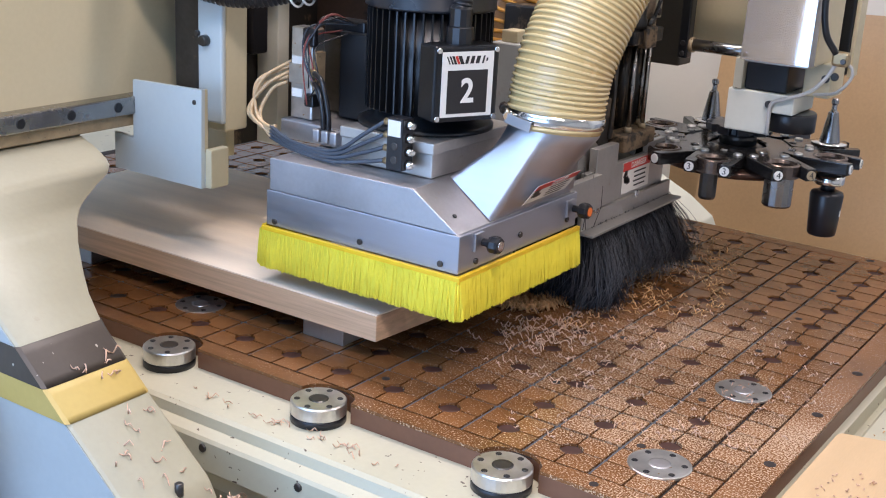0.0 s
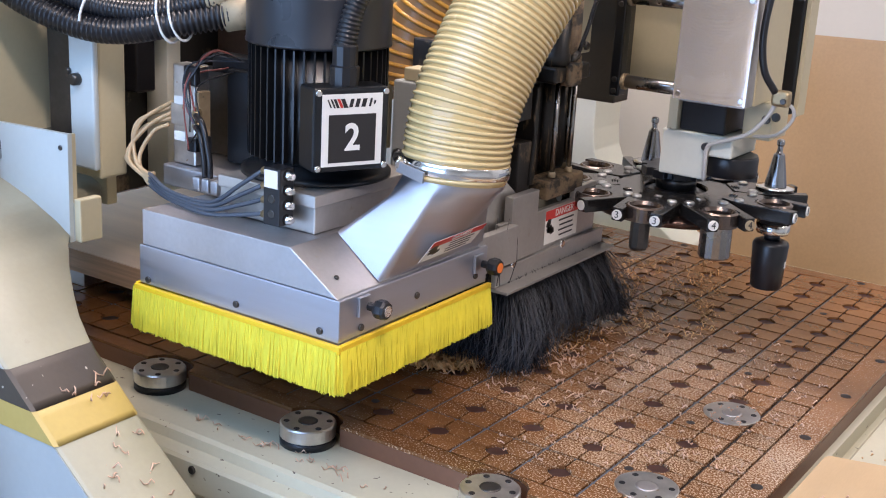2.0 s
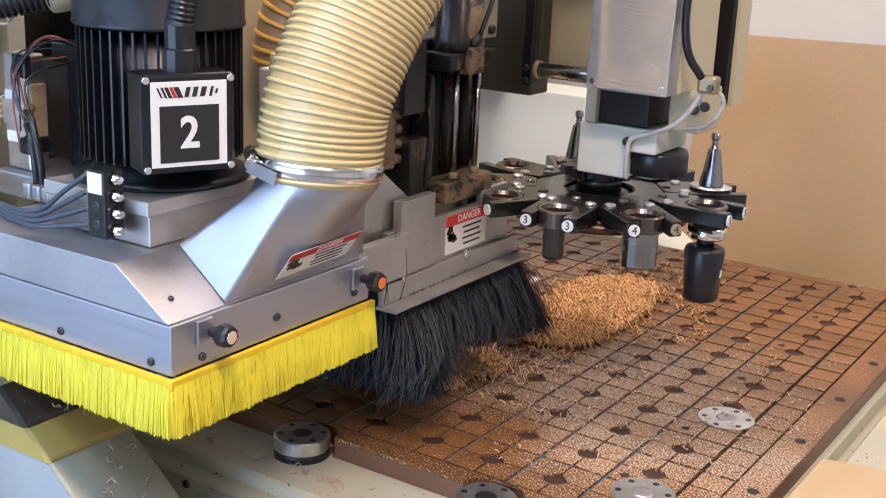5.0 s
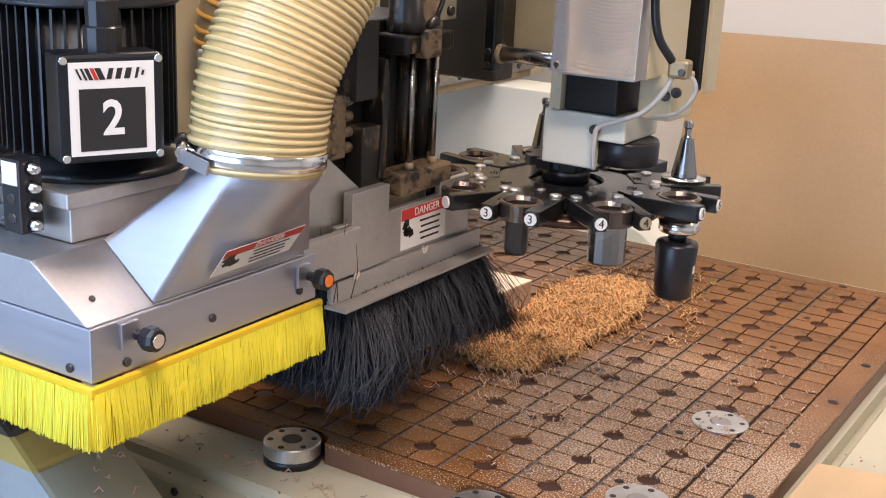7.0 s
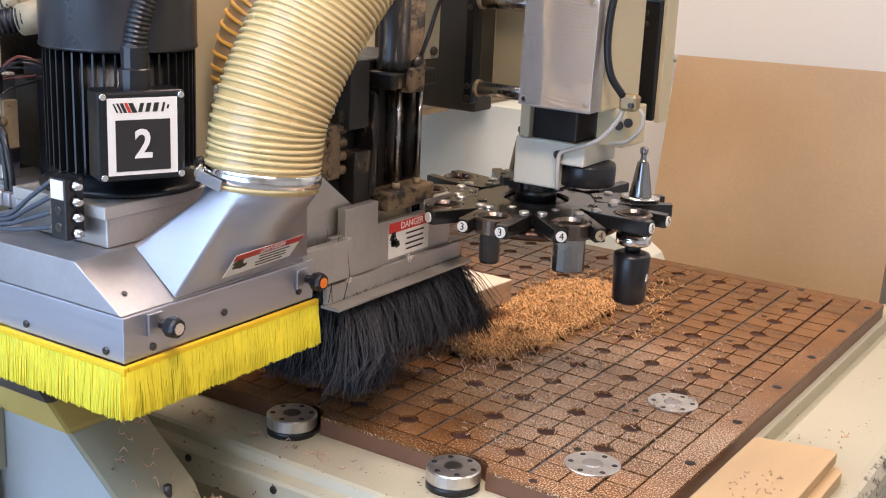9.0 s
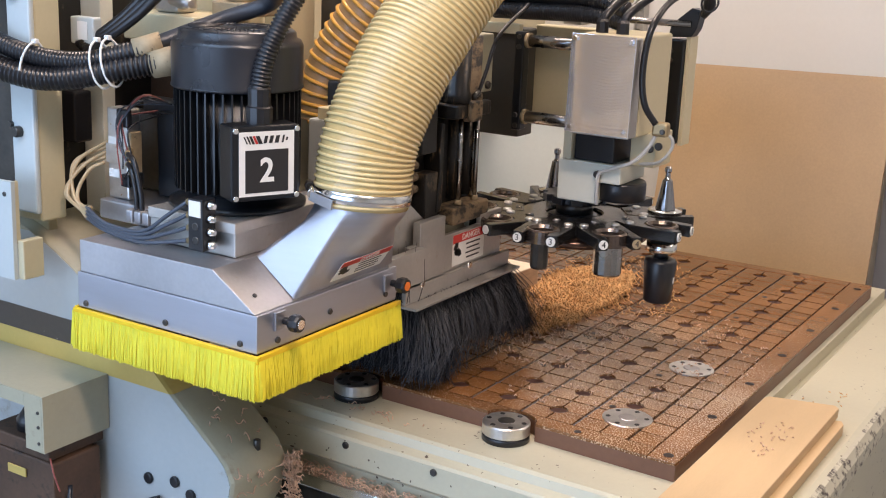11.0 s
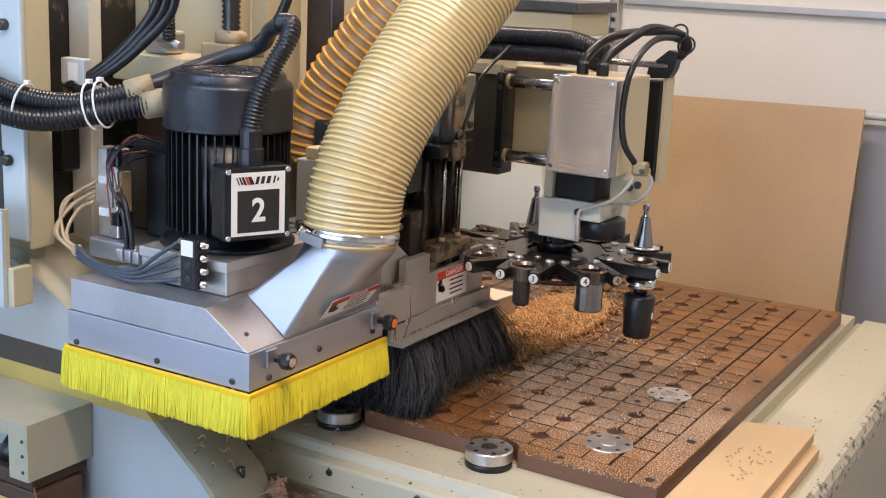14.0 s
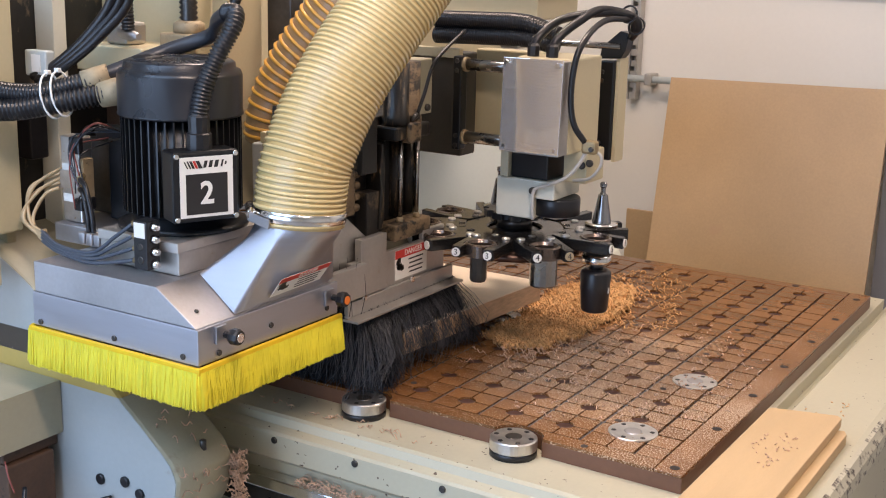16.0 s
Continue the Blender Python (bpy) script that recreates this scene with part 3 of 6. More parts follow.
# raised dark discs: the shade inside bolt holes is put into their colour
for k in range(7):
    for sx in (0.229,):
        y = -0.065 + k * 0.2
        bm = bmesh.new()
        tube(bm, [(sx, y, TOP - 0.003), (sx, y, TOP + 0.0006)], 0.0085, 14)
        part("bolt_hole_disc", bm, GROOVE, table, "dark disc standing in for a countersunk bolt hole")
for k in range(5):
    bm = bmesh.new()
    tube(bm, [(0.07 - k * 0.4, 1.172, TOP - 0.003), (0.07 - k * 0.4, 1.172, TOP + 0.0006)], 0.0085, 14)
    part("bolt_hole_disc", bm, GROOVE, table, "dark disc standing in for a countersunk bolt hole")
# small dark discs, coloured like the shade inside plug holes
for x, y in ((0.07, -0.069), (0.07, 0.07), (-0.125, 0.18), (0.075, 0.27), (-0.13, 0.42), (0.07, 0.52), (0.07, 0.72), (-0.13, 0.62), (-0.33, 0.02), (0.07, 0.92)):
    bm = bmesh.new()
    tube(bm, [(x, y, TOP - 0.003), (x, y, TOP + 0.0006)], 0.0065, 12)
    part("plug_hole_disc", bm, GROOVE, table, "small dark disc standing in for a plug hole")
for x, y in ((0.113, 0.036), (0.111, 0.343), (-0.76, 0.06)):
    disc = thing("locating_disc", (x, y, TOP), "flat polished steel disc with six screws in the table", "disc", "locating discs")
    lathe_part("plate", BRIGHT, disc, (x, y), [(0.043, TOP - 0.002), (0.043, TOP + 0.0015), (0.042, TOP + 0.002), (0.016, TOP + 0.002)], 36, smooth=False)
    lathe_part("bore", STEEL_DUSTY, disc, (x, y), [(0.0155, TOP), (0.0155, TOP + 0.0024), (0.012, TOP + 0.0025)], 20, "mesh-covered centre bore")
    for k in range(6):
        a = k * math.pi / 3 + 0.4
        bolt("screw", disc, (x + 0.033 * math.cos(a), y + 0.033 * math.sin(a), TOP + 0.0015), (0, 0, 1), 0.0045, 0.0012, BLACK_RUBBER)

# raised stops on the bed
first = None
for fx in FLANGE_X:
    if first is None:
        first = thing("stop_flange", (fx, -0.1, 0.868), "turned steel flange with screws on a black base", "flange", "stop flanges")
        c = (fx, -0.1)
        lathe_part("base_ring", BLACK_RUBBER, first, c, [(0.041, 0.868), (0.041, 0.878), (0.04, 0.879)], 36)
        lathe_part("body", BRIGHT, first, c, [(0.0395, 0.879), (0.041, 0.8805), (0.041, 0.898), (0.039, 0.9), (0.015, 0.9)], 36, smooth=False)
        # dark disc drawn for the shade in the open bore
        lathe_part("bore", DARK_STEEL, first, c, [(0.0145, 0.898), (0.0145, 0.9006), (0.011, 0.9007)], 20)
        for k in range(6):
            a = k * math.pi / 3 + 0.2
            bolt("screw", first, (c[0] + 0.031 * math.cos(a), c[1] + 0.031 * math.sin(a), 0.8998), (0, 0, 1), 0.0045, 0.0012, BLACK_RUBBER)
    else:
        copy_thing(first, pose(fx, -0.1, 0.868, 0, 0, fx * 90))

# ---- workpiece and loose boards ----
panel = thing("wood_panel", (-0.7, 0.3, 0.94), "thick light maple panel raised above the table", "panel")
bm = bmesh.new()
prism(bm, [(-1.3, 0.045), (-0.371, 0.045), (-0.333, 0.545), (-1.3, 0.545)], "z", 0.94, 0.982, 0.0015)
part("core", bm, WOOD_SIDE, panel, "laminated edge of the panel")
bm = bmesh.new()
prism(bm, [(-1.3, 0.0452), (-0.3712, 0.0452), (-0.3332, 0.5448), (-1.3, 0.5448)], "z", 0.9822, 0.9845, 0.0006)
part("face", bm, WOOD, panel, "planed maple face")
for bx, by in ((-0.5, 0.095), (-1.1, 0.095), (-0.45, 0.45), (-1.1, 0.45)):
    pod = thing("riser_block", (bx, by, TOP), "grey aluminium riser block under the panel", "block", "riser blocks")
    box_part("body", ALU, pod, (bx - 0.042, bx + 0.042, by - 0.02, by + 0.06, TOP, 0.9395), 0.0015)
plank = thing("pine_offcut", (0.325, 0.0, 0.852), "pale pine board lying on the bed beside the table", "board")
bm = bmesh.new()
prism(bm, [(0.268, -0.45), (0.268, 0.305), (0.273, 0.315), (0.385, 0.345), (0.395, 0.335), (0.395, -0.45)], "z", 0.8745, 0.893, 0.0015)
part("upper_layer", bm, PLANK, plank)
bm = bmesh.new()
prism(bm, [(0.27, -0.45), (0.27, 0.3), (0.405, 0.325), (0.412, 0.31), (0.412, -0.45)], "z", 0.8525, 0.874, 0.0015)
part("lower_layer", bm, PLANK, plank)


# ---- shavings ----
def curl(bm, rng, p, size, r=0.001):
    a = rng.uniform(0, 2 * math.pi)
    d = Vector((math.cos(a), math.sin(a), rng.uniform(-0.25, 0.45)))
    s = Vector((-math.sin(a), math.cos(a), 0))
    k = rng.uniform(-0.9, 0.9)
    pts = []
    for q in range(5):
        t = q / 4 - 0.5
        pts.append(p + d * (t * size) + s * (k * size * (t * t - 0.25)) + Vector((0, 0, size * 0.22 * math.cos(q * 2.1 + a))))
    tube(bm, pts, [r, r * 1.5, r * 1.5, r * 1.3, r * 0.7], 3, False)


def heap(name, seed, n, cx, cy, rx, ry, hz, size, mat, label, z0=TOP, power=1.0, turn=0.0):
    rng = random.Random(seed)
    bm = bmesh.new()
    ct, st = math.cos(turn), math.sin(turn)
    for _ in range(n):
        a, r = rng.uniform(0, 2 * math.pi), rng.random() ** (0.5 * power)
        r *= 0.82 + 0.3 * noise.noise(Vector((math.cos(a) * 1.6 + seed, math.sin(a) * 1.6, 0)))
        lx, ly = rx * r * math.cos(a), ry * r * math.sin(a)
        top = hz * max(0.0, 1 - r * r) * (0.75 + 0.6 * noise.noise(Vector((lx * 22, ly * 22, seed))))
        p = Vector((cx + lx * ct - ly * st, cy + lx * st + ly * ct, z0 + 0.002 + top * rng.random() ** 0.4))
        curl(bm, rng, p, size * rng.uniform(0.4, 1.3), 0.0013 if name == "shaving_heap" else 0.0008)
    for v in bm.verts:
        v.co.z = max(v.co.z, z0 + 0.0006)
    return tagged(part(name, bm, mat, None, "", (cx, cy, z0)), label, "wood shavings", "", "stuff")


HEAP_FAR = heap("shaving_heap", 3, 4300, -0.29, 0.66, 0.135, 0.29, 0.02, 0.029, CHIP, "loose heap of orange-brown curled wood shavings", turn=0.1)
HEAP_NEAR = heap("shaving_heap", 4, 2100, -0.285, 0.42, 0.095, 0.15, 0.024, 0.022, CHIP, "loose heap of orange-brown curled wood shavings")
heap("shaving_drift", 6, 110, -0.24, 0.35, 0.1, 0.13, 0.006, 0.02, CHIP_PINK, "thin drift of pinkish wood shavings on the table")
heap("scattered_shavings", 7, 90, -0.2, 0.36, 0.2, 0.3, 0.002, 0.022, CHIP_PINK, "scattered pale wood shavings on the grooved table", power=0.8)
heap("scattered_shavings", 8, 420, -0.26, 0.76, 0.21, 0.38, 0.002, 0.022, CHIP, "scattered orange wood shavings on the grooved table", power=0.9)
heap("scattered_shavings", 9, 240, 0.02, 0.35, 0.26, 0.4, 0.001, 0.012, CHIP_PINK, "scattered pale wood shavings on the grooved table", power=0.7)
heap("scattered_shavings", 10, 26, -0.35, -0.15, 0.3, 0.02, 0.001, 0.018, CHIP_PINK, "a few wood shavings on the cream bed", 0.8685)
heap("scattered_shavings", 12, 60, 0.34, 0.2, 0.07, 0.5, 0.001, 0.007, CHIP, "wood crumbs on the cream side ledge", 0.8525)
heap("scattered_shavings", 13, 42, 0.335, 0.12, 0.04, 0.13, 0.001, 0.006, CHIP_PINK, "wood crumbs on the pine board", 0.8935)

# ---- gantry: legs and beam ----
def leg_x(z):
    """How far the curved leg reaches towards the table at a height."""
    table_ = ((0.0, -0.42), (0.70, -0.40), (0.77, -0.355), (0.83, -0.345), (0.86, -0.362), (0.9, -0.412), (0.951, -0.477), (1.026, -0.564), (1.08, -0.632), (1.12, -0.692), (1.15, -0.748), (1.175, -0.81), (1.19, -0.86), (1.2, -0.9), (1.9, -0.9))
    for (a, xa), (b, xb) in zip(table_, table_[1:]):
        if z <= b:
            return xa + (xb - xa) * (z - a) / (b - a)
    return -0.9


def leg_rear(z):
    pts = ((0.0, -0.316), (1.024, -0.316), (1.056, -0.304), (1.079, -0.289), (1.105, -0.264), (1.126, -0.238), (1.138, -0.212), (1.147, -0.183), (1.156, -0.144), (1.164, -0.103), (1.175, -0.09), (1.185, -0.082), (1.2, -0.075))
    for (a, ya), (b, yb) in zip(pts, pts[1:]):
        if z <= b:
            return ya + (yb - ya) * (z - a) / (b - a)
    return -0.075


def leg_piece(bm, z0, z1, front, rear, n, out=0.0, back=None):
    """A slice of the leg between two heights."""
    rings = []
    for k in range(n + 1):
        z = z0 + (z1 - z0) * k / n
        x, r = leg_x(z) + out, rear(z)
        xb = -1.2 if back is None else leg_x(z) + back
        rings.append([bm.verts.new(p) for p in ((x - 0.004, front - out, z), (x, front + 0.004, z), (x, r - 0.004, z), (x - 0.004, r + out, z), (xb, r + out, z), (xb, front - out, z))])
    for a, b in zip(rings, rings[1:]):
        for k in range(6):
            f = bm.faces.new((a[k], a[(k + 1) % 6], b[(k + 1) % 6], b[k]))
            f.smooth = k == 1
    bm.faces.new(rings[0][::-1])
    bm.faces.new(rings[-1])


gantry = thing("gantry", (-1.0, -0.38, 0.0), "cream painted gantry with curved legs and striped feet", "gantry")
bm = bmesh.new()
leg_piece(bm, 0.45, 1.199, -0.45, leg_rear, 120)
part("front_leg", bm, LEG_PAINT, gantry, "curved cream leg with chips on it")
# thin front sheet; the window's cool light is put into its colour
bm = bmesh.new()
prism(bm, [(leg_x(0.45 + k * 0.015) - 0.006, 0.45 + k * 0.015) for k in range(49)] + [(-1.2, 1.17), (-1.2, 0.45)], "y", -0.4512, -0.4501)
part("leg_face", bm, LEG_FACE, gantry, "front face of the leg, cool window light painted on")
for name, mat, z0, z1 in (("dark_stripe", STRIPE_DARK, 0.987, 1.03), ("ochre_stripe", STRIPE_GOLD, 0.951, 0.9865)):
    bm = bmesh.new()
    leg_piece(bm, z0, z1, -0.451, leg_rear, 5, 0.0014, -0.62)
    part(name, bm, mat, gantry, "painted warning stripe round the leg")
bm = bmesh.new()
box(bm, -1.3, -0.9, -0.45, 1.6, 1.2, 1.66)
part("beam", bm, CREAM, gantry, "cream crossbeam")
bm = bmesh.new()
prism(bm, [(-1.2, 0.45), (-0.36, 0.45), (-0.36, 0.8), (-0.385, 0.85), (-0.45, 0.893), (-0.53, 0.93), (-0.585, 0.962), (-0.62, 1.0), (-0.642, 1.05), (-0.648, 1.1), (-0.648, 1.1995), (-1.2, 1.1995)], "y", 1.3, 1.44, 0.003)
part("rear_leg", bm, REAR_LIT_PAINT, gantry, "rear leg with a flared foot, light painted into its colour")
box_part("rear_housing", CREAM, gantry, (-0.9, -0.35, 0.78, 1.0, 1.545, 1.6), 0.004, "cream cable tray housing")
box_part("tray_rail", DARK_STEEL, gantry, (-0.9, -0.335, 0.77, 1.01, 1.601, 1.625), 0.003, "dark slotted rail")
box_part("beam_rail", GREY_STEEL, gantry, (-0.9, -0.868, -0.4, 1.5, 1.222, 1.252), 0.003, "ground linear rail with bolt holes")
box_part("rail_ledge", TAN_DUST, gantry, (-0.9, -0.88, -0.42, 1.5, 1.2, 1.2215), 0.003, "dusty ledge below the rail")
for k in range(20):
    bolt("rail_bolt", gantry, (-0.8685, -0.395 + k * 0.095, 1.237), (1, 0, 0), 0.0085, 0.002, BLACK_RUBBER)
bm = bmesh.new()
rng = random.Random(11)
for _ in range(40):
    z = rng.uniform(0.78, 1.0)
    y = rng.uniform(-0.44, -0.33)
    curl(bm, rng, Vector((leg_x(z) + 0.003, y, z + 0.002)), rng.uniform(0.01, 0.028), 0.0009)
tagged(part("shaving_litter", bm, CHIP_PINK, gantry, "wood shavings caught on the leg"), "", "", "", "stuff")
bm = bmesh.new()
rng = random.Random(12)
for _ in range(260):
    z = rng.uniform(0.72, 0.84)
    curl(bm, rng, Vector((-0.338 + rng.uniform(-0.006, 0.012), rng.uniform(-0.33, -0.3), z)), 0.014, 0.0009)
part("packed_dust", bm, CHIP_PINK, gantry, "packed shavings at the heel of the foot")
for p in ((-0.47, -0.4526, 0.80), (-0.435, -0.4526, 0.786), (-0.53, -0.4526, 0.79)):
    bolt("leg_bolt", gantry, p, (0, -1, 0), 0.01, 0.004, BLACK_RUBBER)
lathe_part("foot_bolt", DARK_STEEL, gantry, (-0.365, -0.37), [(0.006, 0.857), (0.006, 0.8745), (0.004, 0.8755)], 10)

ebox = thing("drive_cover", (-0.75, -0.52, 0.857), "beige sheet-metal drive cover fixed to the gantry leg", "cover")
bm = bmesh.new()
box(bm, -0.95, -0.62, -0.59, -0.4535, 0.95, 0.954)
box(bm, -0.624, -0.62, -0.59, -0.4535, 0.857, 0.9499)
box(bm, -0.664, -0.6245, -0.59, -0.586, 0.857, 0.9499)
box(bm, -0.95, -0.6645, -0.59, -0.586, 0.93, 0.9499)
part("shell", bm, LEG_PAINT, ebox)
for z in (0.872, 0.9, 0.925):
    bolt("screw", ebox, (-0.632, -0.59, z), (0, -1, 0), 0.003, 0.002)
servo = thing("servo_motor", (-0.68, -0.52, 0.74), "grimy dark servo motor with a yellow tag under the cover", "motor")
box_part("body", RUSTY, servo, (-0.8, -0.625, -0.57, -0.47, 0.7, 0.83), 0.004)
box_part("flange", RUSTY, servo, (-0.79, -0.635, -0.57, -0.4535, 0.831, 0.8565), 0.003)
lathe_part("pulley", BLACK_RUBBER, servo, (-0.72, -0.53), [(0.026, 0.858), (0.026, 0.876), (0.02, 0.885), (0.01, 0.9)], 24)
box_part("tag", STRIPE_GOLD, servo, (-0.735, -0.69, -0.5735, -0.5705, 0.79, 0.805), 0.001, "yellow warning tag")
tube_part("cable", BLACK_RUBBER, servo, [(-0.61, -0.55, 0.79), (-0.59, -0.56, 0.76), (-0.55, -0.5, 0.75), (-0.5, -0.457, 0.765)], 0.004, 8, 20)
tube_part("thin_wire", WIRE_RED, servo, [(-0.63, -0.571, 0.84), (-0.615, -0.578, 0.82), (-0.605, -0.575, 0.79)], 0.0015, 6, 10)

# ---- saddle on the beam ----
saddle = thing("saddle", (-0.83, -0.1, 1.25), "cream and pale grey saddle that runs on the crossbeam", "machine slide")
box_part("side_column", CREAM, saddle, (-0.80, -0.738, -0.40, -0.348, 1.2, 1.66), 0.004)
# paler than the column beside it: window light put into the colour
box_part("cover_plate", MINT, saddle, (-0.79, -0.735, -0.412, -0.401, 1.215, 1.66), 0.004, "cover plate with socket screws, cool window light in its colour")
box_part("slide_bearing", DARK_STEEL, saddle, (-0.866, -0.801, -0.39, -0.32, 1.225, 1.6), 0.003)
box_part("recess", WORN_BLACK, saddle, (-0.865, -0.84, -0.347, -0.02, 1.14, 1.66), 0.002, "black recess of the slide")
box_part("slide_strip", CREAM, saddle, (-0.839, -0.79, -0.345, -0.325, 1.14, 1.66), 0.002)
box_part("bearing_block", BLACK_RUBBER, saddle, (-0.839, -0.795, -0.275, -0.235, 1.31, 1.4), 0.004)
box_part("white_strip", NECK_PAINT, saddle, (-0.84, -0.79, -0.215, -0.185, 1.14, 1.66), 0.002, "pale vertical guide cover")
box_part("rear_plate", CREAM, saddle, (-0.86, -0.62, -0.05, 0.02, 1.47, 1.66), 0.003)
box_part("rear_post", DARK_STEEL, saddle, (-0.575, -0.515, 0.13, 0.17, 1.2, 1.66), 0.003, "dark slide post")
box_part("rear_panel", RUSTY, saddle, (-0.86, -0.602, -0.049, 0.019, 1.2, 1.468), 0.003, "rust-brown back panel")
box_part("rear_cover", CREAM, saddle, (-0.619, -0.58, 0.02, 0.12, 1.2, 1.66), 0.003)
for z in (1.35, 1.57):
    bolt("cap_screw", saddle, (-0.77, -0.412, z), (0, -1, 0), 0.0095, 0.012, DARK_STEEL)
    bolt("washer_screw", saddle, (-0.788, -0.412, z + 0.01), (0, -1, 0), 0.005, 0.006, DARK_STEEL)
bolt("cap_screw", saddle, (-0.84, -0.412, 1.23), (0, -1, 0), 0.004, 0.004, DARK_STEEL)
box_part("stop_arm", MINT, saddle, (-0.899, -0.715, -0.471, -0.463, 1.122, 1.18), 0.002, "pale L-shaped stop bracket")
bm = bmesh.new()
prism(bm, [(-0.92, 1.122), (-0.716, 1.122), (-0.714, 1.284), (-0.872, 1.279), (-0.874, 1.181), (-0.92, 1.184)], "y", -0.479, -0.4715)
part("stop_plate", bm, MINT, saddle, "pale notched stop plate")
box_part("stop_end", CREAM, saddle, (-0.716, -0.702, -0.4705, -0.43, 1.122, 1.187), 0.002, "cream end block of the bracket")
box_part("stop_rib", CREAM, saddle, (-0.722, -0.7165, -0.4705, -0.4625, 1.1805, 1.283), 0.001)
bolt("plate_screw", saddle, (-0.73, -0.479, 1.262), (0, -1, 0), 0.004, 0.002)

# ---- router head: hood and brush skirt ----
router = thing("router_head", (-0.41, -0.27, 1.07), "stainless dust hood with a yellow brush skirt on a router head", "router head")
bm = bmesh.new()
prism(bm, [(-0.6, -0.451), (-0.231, -0.451), (-0.231, -0.098), (-0.6, -0.098)], "z", 1.081, 1.139, 0.0015)
part("skirt", bm, STEEL, router, "stainless lower skirt")
bm = bmesh.new()
prism(bm, [(-0.595, 1.1395), (-0.595, 1.191), (-0.318, 1.193), (-0.236, 1.1395)], "y", -0.449, -0.1, 0.0012)
part("hood", bm, STEEL_DUSTY, router, "folded stainless hood dusted on top")
box_part("rear_tray", STEEL_DUSTY, router, (-0.6, -0.3, -0.099, 0.05, 1.13, 1.19), 0.002)
for p, n in (((-0.582, -0.451, 1.089), (0, -1, 0)), ((-0.41, -0.451, 1.093), (0, -1, 0)), ((-0.262, -0.451, 1.092), (0, -1, 0)), ((-0.231, -0.405, 1.092), (1, 0, 0)), ((-0.231, -0.28, 1.105), (1, 0, 0)), ((-0.231, -0.13, 1.098), (1, 0, 0))):
    bolt("rivet_screw", router, p, n, 0.005, 0.003)
bolt("hood_screw", router, (-0.262, -0.42, 1.157), (0.55, 0, 0.83), 0.0035, 0.002)


def knob(y, z, cap, label):
    k = lathe_part("knob", BLACK_RUBBER, router, (0, 0), [(0.006, 0), (0.006, 0.012), (0.012, 0.013), (0.0135, 0.017), (0.0135, 0.026), (0.0115, 0.03)], 9, label, False)
    k.data.transform(Matrix.Translation(Vector((-0.226, y, z)) - BASES["router_head"]) @ Matrix.Rotation(radians(90), 4, "Y") @ Matrix.Translation(BASES["router_head"]))
    box_part("knob_plate", STEEL, router, (-0.231, -0.226, y - 0.02, y + 0.004, z - 0.012, z + 0.016), 0.001)
    bm = bmesh.new()
    tube(bm, [(-0.196, y, z), (-0.1945, y, z)], 0.0075, 16)
    part("knob_cap", bm, cap, router)


knob(-0.395, 1.12, CHROME, "black star knob with a steel screw")
knob(-0.118, 1.115, ORANGE, "black knob with an orange cap")


def bristles(name, seed, a, b, z0, z1, outward, n, r, splay, mat, label, thick=0.008, wave=0.004):
    """A row of fine bristles from a to b that hang from z1 to z0 and flare outwards."""
    rng = random.Random(seed)
    a, b, o = Vector(a), Vector(b), Vector(outward)
    along = (b - a).normalized()
    bm = bmesh.new()
    for k in range(n):
        s = rng.random()
        clump = math.sin(s * 61 + seed) * 0.5 + math.sin(s * 23 + 2 * seed) * 0.5
        p = a.lerp(b, s) + o * rng.uniform(-thick, thick)
        top = Vector((p.x, p.y, z1))
        lean = along * (rng.uniform(-1, 1) * splay * 0.4 + clump * wave)
        end = Vector((p.x, p.y, z0 + rng.uniform(0, 0.005) + abs(clump) * 0.002)) + lean + o * (splay * rng.uniform(0.2, 1.0))
        mid = top.lerp(end, 0.5) + o * splay * 0.08
        tube(bm, [top, mid, end], [r, r, r * 0.6], 3, False)
    return part(name, bm, mat, router, label)


for a, b, o in (((-0.6, -0.456, 0), (-0.226, -0.456, 0), (0, -1, 0)), ((-0.226, -0.456, 0), (-0.226, -0.098, 0), (1, 0, 0)), ((-0.605, -0.456, 0), (-0.605, -0.098, 0), (-1, 0, 0))):
    lo = [min(a[i], b[i]) for i in (0, 1)]
    hi = [max(a[i], b[i]) for i in (0, 1)]
    if o[0]:
        lo[1] += 0.0073
    box_part("brush_bar", YELLOW_BAR, router, (lo[0] - 0.0035, hi[0] + 0.0035, lo[1] - 0.0035, hi[1] + 0.0035, 1.07, 1.0805), 0.001, "yellow brush holder")
    bristles("yellow_brush", int(100 + o[0] * 3 + o[1]), a, b, 1.012, 1.074, o, 5200, 0.0011, 0.006, YELLOW, "dense yellow nylon bristles", 0.0045, 0.004)
    bm = bmesh.new()
    box(bm, lo[0] - 0.0035, hi[0] + 0.0035, lo[1] - 0.0035, hi[1] + 0.0035, 1.017, 1.0695)
    part("bristle_core", bm, YELLOW, router, "packed yellow bristles")

# chute from the hood to the hose
COLLAR, CR = Vector((-0.218, -0.223, 1.262)), 0.0715
AX = Vector((0.02, 0.1, 1)).normalized()
bm = bmesh.new()
cu, cv, _ = frame_of(AX)
square = [(-0.237, -0.36, 1.142), (-0.237, -0.105, 1.142), (-0.318, -0.105, 1.194), (-0.318, -0.352, 1.194)]
NS = 48
ring0, ring1 = [], []
for k in range(NS):
    q = k / NS * 4
    i, f = int(q), q - int(q)
    ring0.append(Vector(square[i]).lerp(Vector(square[(i + 1) % 4]), f))
cen = Vector((-0.2775, -0.2325, 1.168))
